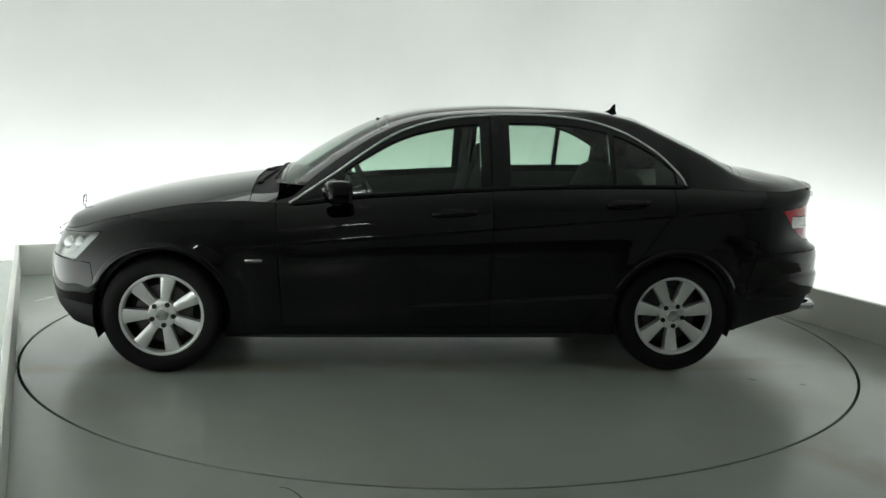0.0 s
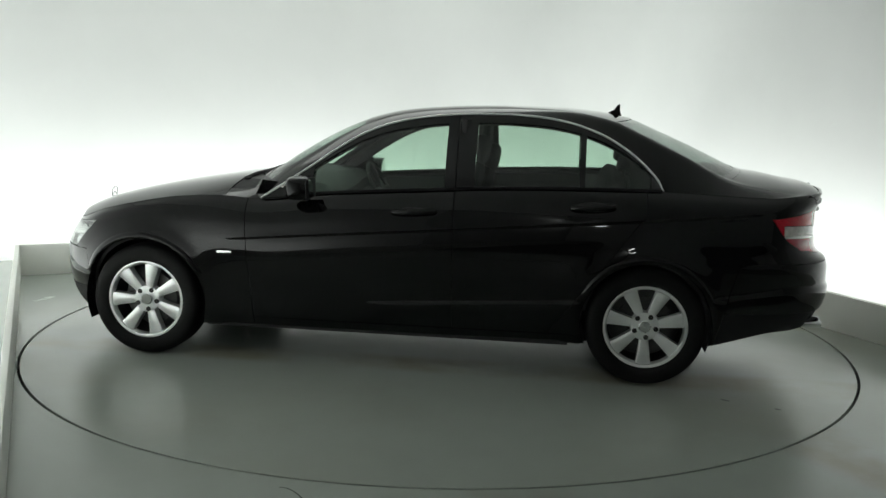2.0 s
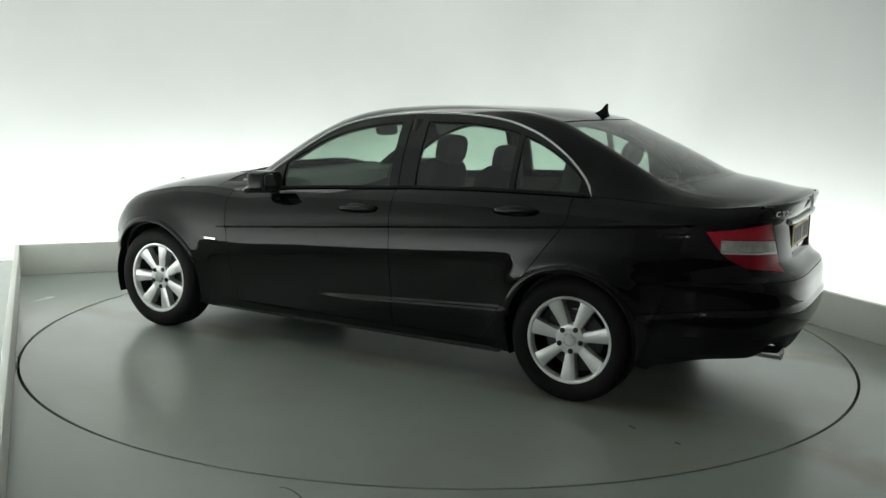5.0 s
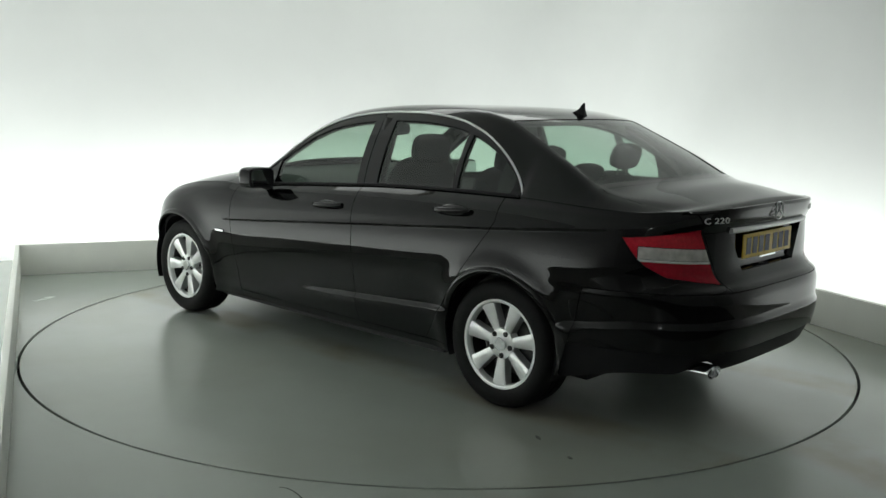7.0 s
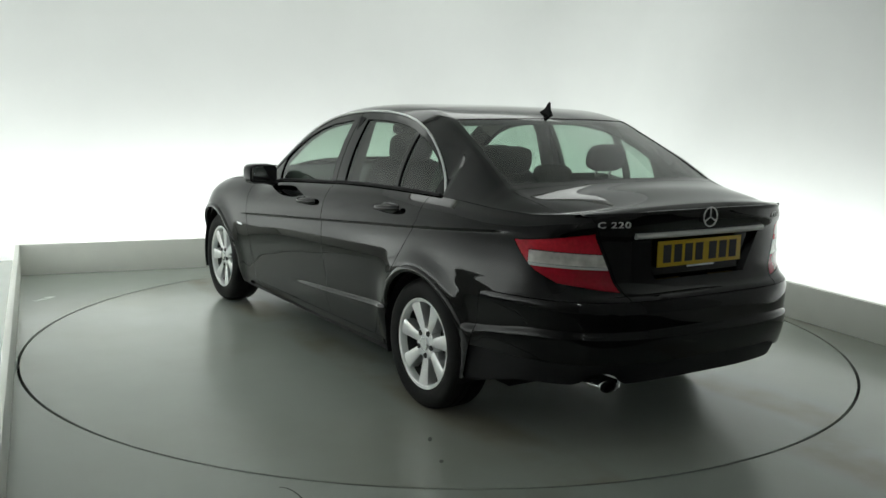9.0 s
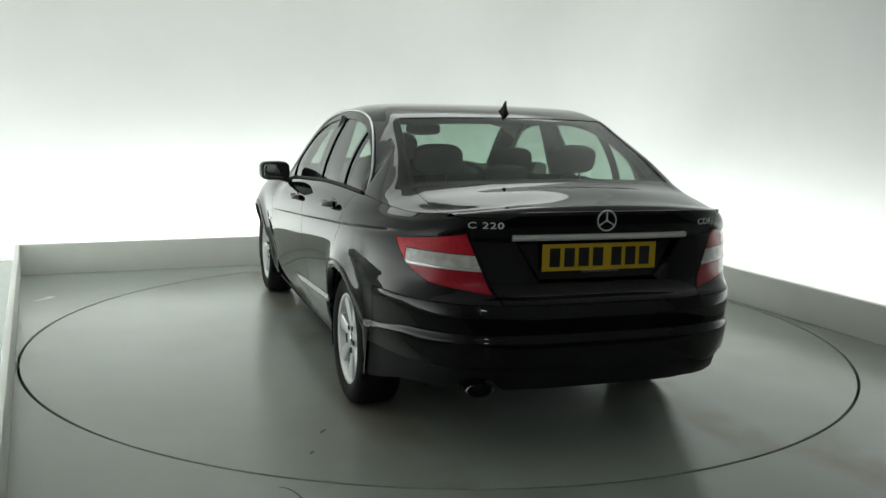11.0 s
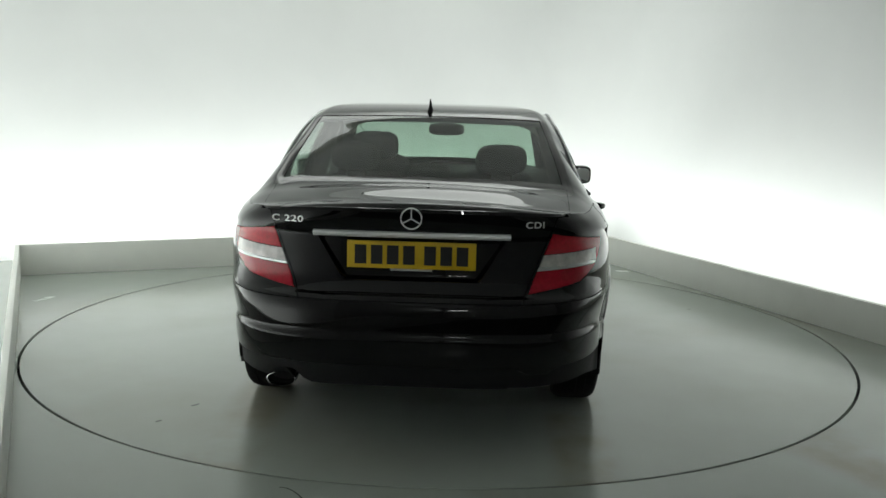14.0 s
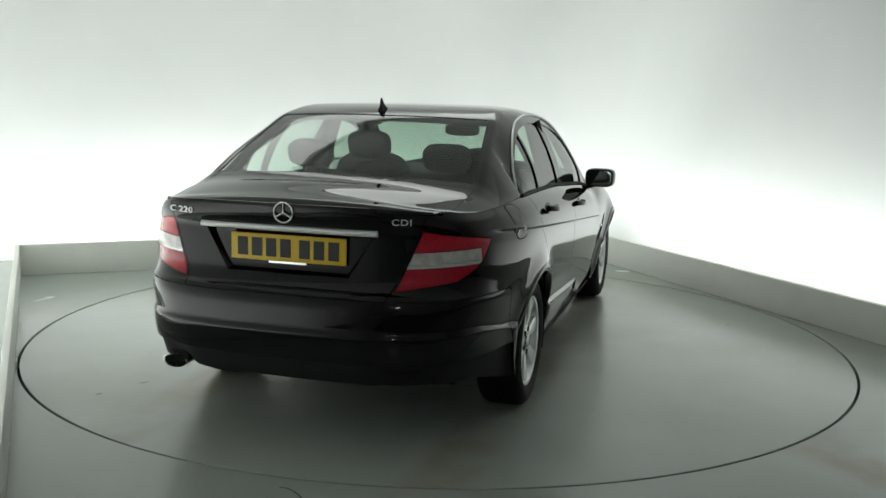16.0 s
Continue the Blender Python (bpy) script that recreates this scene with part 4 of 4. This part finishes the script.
def build_under():
    bm = bmesh.new()
    box(bm, -1.70, 1.75, -0.56, 0.56, 0.140, 0.32)
    box(bm, -2.20, -1.70, -0.56, 0.56, 0.33, 0.45)
    box(bm, -0.98, 0.98, -0.80, 0.80, 0.172, 0.28)
    part("underbody", bm, DARK, car, smooth=0)
    for cx, r in ((AXLE, ARCH_F - 0.004), (-AXLE, ARCH_R - 0.004)):
        arc = [math.pi * (-0.12 + 1.24 * i / 28) for i in range(29)]
        tub = grid(lambda a, y: Vector((cx + r * math.cos(a), y, HUB + r * math.sin(a))), arc, [0.855, 0.80, 0.70, 0.62, 0.56])
        both("wheel_arch_liner", tub, PLASTIC, car, "black arch liner")
        plate = bmesh.new()
        centre = plate.verts.new((cx, 0.56, HUB))
        ring = [plate.verts.new((cx + r * math.cos(a), 0.56, HUB + r * math.sin(a))) for a in arc]
        for p, q in zip(ring, ring[1:]):
            plate.faces.new((centre, p, q))
        both("wheel_arch_wall", plate, DARK, car)
    # floor of the cabin and front and rear closing panels keep daylight out of the body
    bm = box(bmesh.new(), -1.9, 1.65, -0.62, 0.62, 0.42, 0.46)
    part("cabin_floor", bm, DARK, car, smooth=0)
    bm = box(bmesh.new(), 0.80, 0.84, -0.76, 0.76, 0.30, 0.86)
    part("bulkhead", bm, DARK, car, smooth=0)
    bm = box(bmesh.new(), -1.42, -1.38, -0.72, 0.72, 0.45, 0.95)
    part("rear_bulkhead", bm, DARK, car, smooth=0)
    # exhaust
    def pipe(t, k):
        a = 2 * math.pi * k / 28
        rr, x = ((0.90, -2.16), (0.96, -2.20), (1.0, -2.312), (1.04, -2.325), (0.98, -2.328), (0.90, -2.321), (0.87, -2.25))[t]
        return Vector((x, 0.523 + 0.058 * rr * math.cos(a), 0.309 + 0.029 * rr * math.sin(a)))
    bm = grid(pipe, range(7), range(28))
    rings = [[v for v in bm.verts][i * 28:(i + 1) * 28] for i in range(7)]
    for p, q in zip(rings, rings[1:]):
        bm.faces.new((p[27], p[0], q[0], q[27]))
    bmesh.ops.recalc_face_normals(bm, faces=bm.faces)
    tip = part("exhaust_pipe", bm, CHROME, car, "oval chrome exhaust tip", 50)
    core = blob(bmesh.new(), (-2.245, 0.523, 0.309), (0.012, 0.049, 0.024), 0.8)
    part("pipe_core", core, DARK, tip, "sooty inside of the pipe")
    # flared lips round the wheel arches
    for cx, r0 in ((AXLE, ARCH_F), (-AXLE, ARCH_R)):
        prof = ((-0.003, -0.030), (-0.002, 0.003), (0.002, 0.0075), (0.010, 0.0095), (0.020, 0.0080), (0.028, 0.0040), (0.034, 0.0), (0.042, -0.006))

        def lip(a, k):
            dr, out = prof[k]
            r = r0 + dr
            x, z = cx + r * math.cos(a), HUB + r * math.sin(a)
            lo, hi = under_edge(x), side_top(x)
            y = plan(x, max(0.0, min(1.0, (z - lo) / (hi - lo)))) + SWELL * math.exp(-((r - 0.36) / 0.065) ** 2)
            end = max(0.0, min(1.0, (a - 0.30) / 0.16, (math.pi - 0.30 - a) / 0.16))
            return Vector((x, y + (out if out < -0.02 else out * end - 0.006 * (1 - end)), z))
        bm = grid(lip, spread(0.30, math.pi - 0.30, 64), range(len(prof)))
        bmesh.ops.recalc_face_normals(bm, faces=bm.faces)
        both("arch_lip", bm, PAINT, car, "flared gloss black arch lip", 50)


build_under()

# ---------------------------------------------------------------- tail


def lettering(name, text, size, at, parent, mat, stretch=1.0):
    font = bpy.data.curves.new(name, "FONT")
    font.body, font.size, font.extrude, font.bevel_depth, font.align_x, font.align_y = text, size, 0.0018, 0.0004, "CENTER", "CENTER"
    font.space_character = 1.12
    tmp = new(name, font)
    me = bpy.data.meshes.new_from_object(tmp.evaluated_get(bpy.context.evaluated_depsgraph_get()))
    bpy.data.objects.remove(tmp)
    me.materials.append(mat)
    ob = new(name, me)
    ob.parent = parent
    ob.matrix_local = Matrix.Translation(at) @ pose(0, 0, 0, 90, 0, -90) @ Matrix.Diagonal((stretch, 1, 1, 1))
    return ob


def tail_x(y, z):
    s = (z - 0.30) / 0.735
    return end_x(abs(y), max(0, min(1, s)), True)


def build_tail():
    strip = bmesh.new()
    sweep(strip, [(tail_x(y, 0.916) - 0.010, y, 0.916) for y in spread(-0.395, 0.395, 30)], 0.013, 1.0, 10)
    part("chrome_bar", strip, BADGE, boot_lid, "chrome bar above the plate")
    x = -2.290
    plate = box(bmesh.new(), x - 0.006, x, -0.26, 0.26, 0.776, 0.887, 0.002)
    plate = part("number_plate", plate, YELLOW, boot_lid, "yellow number plate")
    for y in (0.205, 0.140, 0.075, 0.010, -0.075, -0.140, -0.205):
        part("plate_mark", box(bmesh.new(), x - 0.0075, x - 0.0055, y - 0.0235, y + 0.0235, 0.793, 0.870), INK, plate, "plain black bar", smooth=0)
    part("plate_foot", box(bmesh.new(), x - 0.009, x - 0.001, -0.085, 0.085, 0.768, 0.776), CHROME, plate, "pale strip under the plate", smooth=0)
    ring = bmesh.new()
    sx, sz, r = -2.338, 0.985, 0.041
    pts = [(sx, r * math.sin(a), sz + r * math.cos(a)) for a in spread(0, 2 * math.pi, 40)]
    sweep(ring, pts, 0.0032)
    for k in range(3):
        a = 2 * math.pi * k / 3
        sweep(ring, [(sx, 0, sz), (sx, r * math.sin(a), sz + r * math.cos(a))], 0.0029)
    part("boot_emblem", ring, BADGE, boot_lid, "round chrome emblem")
    for name, text, size, y, wide in (("badge_letter", "C", 0.036, 0.555, 1.45), ("badge_number", "220", 0.036, 0.476, 1.5), ("badge_engine", "CDI", 0.036, -0.492, 1.25)):
        side = 1 if y > 0 else -1
        mid = 0.50 * side
        xa, xb = tail_x(abs(mid) - 0.08, 0.966), tail_x(abs(mid) + 0.08, 0.966)
        slope = (xb - xa) / 0.16
        at = Vector(((xa + xb) / 2 + slope * (abs(y) - 0.50) - 0.013, y, 0.966))
        ob = lettering(name, text, size, at, boot_lid, BADGE, wide)
        ob.matrix_local = Matrix.Translation(at) @ pose(0, 0, 0, 0, 0, -math.degrees(math.atan(slope)) * side) @ pose(0, 0, 0, 90, 0, -90) @ Matrix.Diagonal((wide, 1, 1, 1))
        ob["label"] = "bright lettering " + text
    fin = bmesh.new()
    prof = [(-1.120, 1.402, 0.016), (-1.165, 1.424, 0.011), (-1.195, 1.440, 0.007), (-1.210, 1.462, 0.004), (-1.223, 1.474, 0.003), (-1.230, 1.470, 0.003), (-1.229, 1.440, 0.006), (-1.235, 1.415, 0.012), (-1.245, 1.395, 0.016)]
    left = [fin.verts.new((a, w, z - 0.018)) for a, z, w in prof]
    right = [fin.verts.new((a, -w, z - 0.018)) for a, z, w in prof]
    fin.faces.new(left), fin.faces.new(right[::-1])
    for i in range(len(prof)):
        j = (i + 1) % len(prof)
        fin.faces.new((left[i], right[i], right[j], left[j]))
    bmesh.ops.recalc_face_normals(fin, faces=fin.faces)
    part("roof_aerial", fin, PLASTIC, car, "small black shark-fin aerial")


build_tail()


def on_side(x, z):
    """The point of the left side at x and z."""
    u, row = 1.6, 0.7
    for _ in range(14):
        p = side_point(u, row)
        u = max(1.01, min(1.99, u + (x - p.x) / 1.2))
        row = max(0.01, min(0.99, row + (z - p.z) / 0.95))
    return side_point(u, row)


def build_flap():
    """The rounded fuel flap in the wing on the driver's side: a dark joint with the lid in it."""
    f = lambda c: math.copysign(abs(c) ** 0.55, c)

    def sheet(size, out):
        def point(k, r):
            a = 2 * math.pi * k / 40
            p = on_side(-1.70 + size * r * f(math.cos(a)), 0.925 + size * r * f(math.sin(a)))
            return Vector((p.x, -p.y - out, p.z))
        bm = grid(point, range(40), (0.02, 0.5, 0.9, 1.0), closed=True)
        bmesh.ops.recalc_face_normals(bm, faces=bm.faces)
        if sum(g.normal.y for g in bm.faces) > 0:
            bmesh.ops.reverse_faces(bm, faces=bm.faces)
        return bm
    joint = part("fuel_flap", sheet(0.076, 0.0006), GAP, car, "gloss black rounded fuel flap")
    part("flap_lid", sheet(0.072, 0.0016), PAINT, joint, "gloss black lid")


build_flap()


def build_front():
    orn = bmesh.new()
    pts = [(1.985 - 0.02 * math.cos(a) * 0.2, 0.036 * math.sin(a), 0.815 + 0.036 * math.cos(a)) for a in spread(0, 2 * math.pi, 30)]
    sweep(orn, pts, 0.0035)
    for k in range(3):
        a = 2 * math.pi * k / 3
        sweep(orn, [(1.985, 0, 0.815), (1.985, 0.036 * math.sin(a), 0.815 + 0.036 * math.cos(a))], 0.003)
    lathe(orn, [(0.0005, 0.785), (0.005, 0.785), (0.006, 0.765), (0.014, 0.758), (0.014, 0.735)], pose(1.985, 0, 0), 16)
    part("bonnet_emblem", orn, CHROME, car, "upright chrome emblem on the bonnet")
    badge = box(bmesh.new(), 0.856, 0.944, 0.889, 0.8935, 0.598, 0.612, 0.0015)
    both("wing_badge", badge, CHROME, car, "small chrome badge")
    def over(x, y):
        w, lo = rail(x)
        return lo + (roof_middle(x) - lo) * (1 - min(1, abs(y) / w) ** crown(x))
    for pivot, tip in ((0.50, 0.02), (-0.12, -0.58)):
        arm = bmesh.new()
        sweep(arm, [(0.90 - 0.09 * t, pivot + (tip - pivot) * t, over(0.90 - 0.09 * t, pivot + (tip - pivot) * t) + 0.003) for t in spread(0, 1, 12)], 0.010)
        sweep(arm, [(0.815 - 0.02 * t, pivot - 0.05 + (tip - pivot) * 1.05 * t, over(0.815 - 0.02 * t, pivot + (tip - pivot) * t) + 0.006) for t in spread(0, 1, 12)], 0.007)
        blob(arm, (0.90, pivot, over(0.90, pivot)), (0.022, 0.026, 0.012), 0.8)
        part("wiper", arm, PLASTIC, car, "black windscreen wiper")
    for z in (0.62, 0.655, 0.69):
        bar = sweep(bmesh.new(), [(end_x(abs(y), 0.9, False) + 0.004, y, z) for y in spread(-0.33, 0.33, 14)], 0.006)
        part("grille_bar", bar, CHROME, car, "chrome grille bar")


build_front()

# ---------------------------------------------------------------- cabin


def build_seat(x, y, lift):
    seat = part("front_seat", blob(bmesh.new(), (x + 0.02, y, 0.60 + lift), (0.26, 0.25, 0.09), 0.5), CLOTH, car, "dark cloth front seat")
    back = blob(bmesh.new(), (x - 0.29, y, 0.86 + lift), (0.075, 0.25, 0.30), 0.55, (0, -16, 0))
    part("backrest", back, CLOTH, seat)
    rest = blob(bmesh.new(), (x - 0.405, y, 1.20 + lift), (0.05, 0.135, 0.082), 0.6, (0, -10, 0))
    part("headrest", rest, CLOTH, seat)
    for dy in (-0.06, 0.06):
        part("headrest_post", sweep(bmesh.new(), [(x - 0.375, y + dy, 1.06 + lift), (x - 0.40, y + dy, 1.16 + lift)], 0.006), STEEL, seat)


def build_cabin():
    build_seat(-0.04, 0.365, -0.02)
    build_seat(-0.04, -0.365, -0.10)
    bench = part("rear_seat", blob(bmesh.new(), (-0.72, 0, 0.60), (0.27, 0.66, 0.09), 0.4), CLOTH, car, "dark cloth rear bench")
    part("backrest", blob(bmesh.new(), (-1.13, 0, 0.82), (0.07, 0.64, 0.27), 0.4, (0, -22, 0)), CLOTH, bench)
    for y, z, wide, tall in ((0.37, 1.165, 0.125, 0.072), (0.0, 1.085, 0.115, 0.048), (-0.37, 1.165, 0.125, 0.072)):
        rest = part("headrest", blob(bmesh.new(), (-1.27, y, z), (0.045, wide, tall), 0.62, (0, -15, 0)), CLOTH, bench)
        for dy in (-0.05, 0.05):
            part("headrest_post", sweep(bmesh.new(), [(-1.235, y + dy, 1.02), (-1.262, y + dy, z - tall * 0.7)], 0.006), STEEL, rest)
    shelf = grid(lambda x, y: Vector((x, y, 1.0 + 0.02 * (x + 1.2) / -0.7)), spread(-1.22, -1.95, 6), spread(-0.66, 0.66, 8))
    part("parcel_shelf", shelf, DASH, car, "dark parcel shelf")
    dash = bmesh.new()
    prof = [(0.80, 1.00), (0.62, 0.985), (0.47, 0.955), (0.40, 0.90), (0.41, 0.80), (0.47, 0.62)]
    grid(lambda k, y: Vector((prof[k][0], y, prof[k][1] + 0.035 * math.exp(-((y + 0.37) / 0.2) ** 2) * (k in (2, 3)))), range(6), spread(-0.73, 0.73, 30), dash)
    part("dashboard", dash, DASH, car, "dark moulded dashboard")
    wheel_m = pose(0.29, -0.37, 0.86, 0, -64, 0)
    steer = bmesh.new()
    pts = [wheel_m @ Vector((0.185 * math.cos(a), 0.185 * math.sin(a), 0)) for a in spread(0, 2 * math.pi, 36)]
    sweep(steer, pts, 0.014)
    for a in (0.0, math.pi * 0.5, math.pi, math.pi * 1.5):
        sweep(steer, [wheel_m @ Vector((0, 0, 0)), wheel_m @ Vector((0.18 * math.cos(a), 0.18 * math.sin(a), 0))], 0.02)
    sweep(steer, [wheel_m @ Vector((0, 0, -0.15)), wheel_m @ Vector((0, 0, 0.02))], 0.055, 1, 14)
    part("steering_wheel", steer, DASH, car, "dark steering wheel")
    part("rear_view_mirror", blob(bmesh.new(), (0.24, -0.025, 1.264), (0.020, 0.118, 0.040), 0.6, (0, 8, 0)), PLASTIC, car, "black rear-view mirror")
    part("mirror_stalk", sweep(bmesh.new(), [(0.25, -0.025, 1.28), (0.24, -0.025, 1.338)], 0.010), PLASTIC, car)
    for y in (0.67, -0.67):
        part("belt_pillar", sweep(bmesh.new(), [(-0.36, y * 1.1, 0.60), (-0.37, y * 1.08, 0.98), (-0.39, y * 0.92, 1.34)], 0.035, 1.4, 10), DASH, car, "dark pillar lining")


build_cabin()


# the body stands a little higher on its springs than its wheels
for ob in car.children:
    if not ob.name.startswith("wheel") or "arch" in ob.name:
        ob.location.z += 0.012

# Headings of the turntable in degrees by seconds; the car stands a little off its centre.
HEAD = curve(*[(t, a) for t, a in [(0, 185.66), (1, 178.97), (2, 172.18), (3, 165.30), (4, 158.36), (5, 151.36), (6, 144.33), (7, 137.27), (8, 130.20), (9, 123.12), (10, 116.03), (11, 108.94), (12, 101.85), (13, 94.76), (14, 87.67), (15, 80.58), (16, 73.47)]])
OFF = Vector((0.1855, 0.0440, 0))


def motions():
    rows = [0.5 * i for i in range(33)]
    walk(turntable, [(t, pose(-0.0136, 0.0415, 0, 0, 0, HEAD(t))) for t in rows])
    walk(car, [(t, pose(0, 0, 0, 0, 0, HEAD(t)) @ Matrix.Translation(OFF)) for t in rows])


motions()
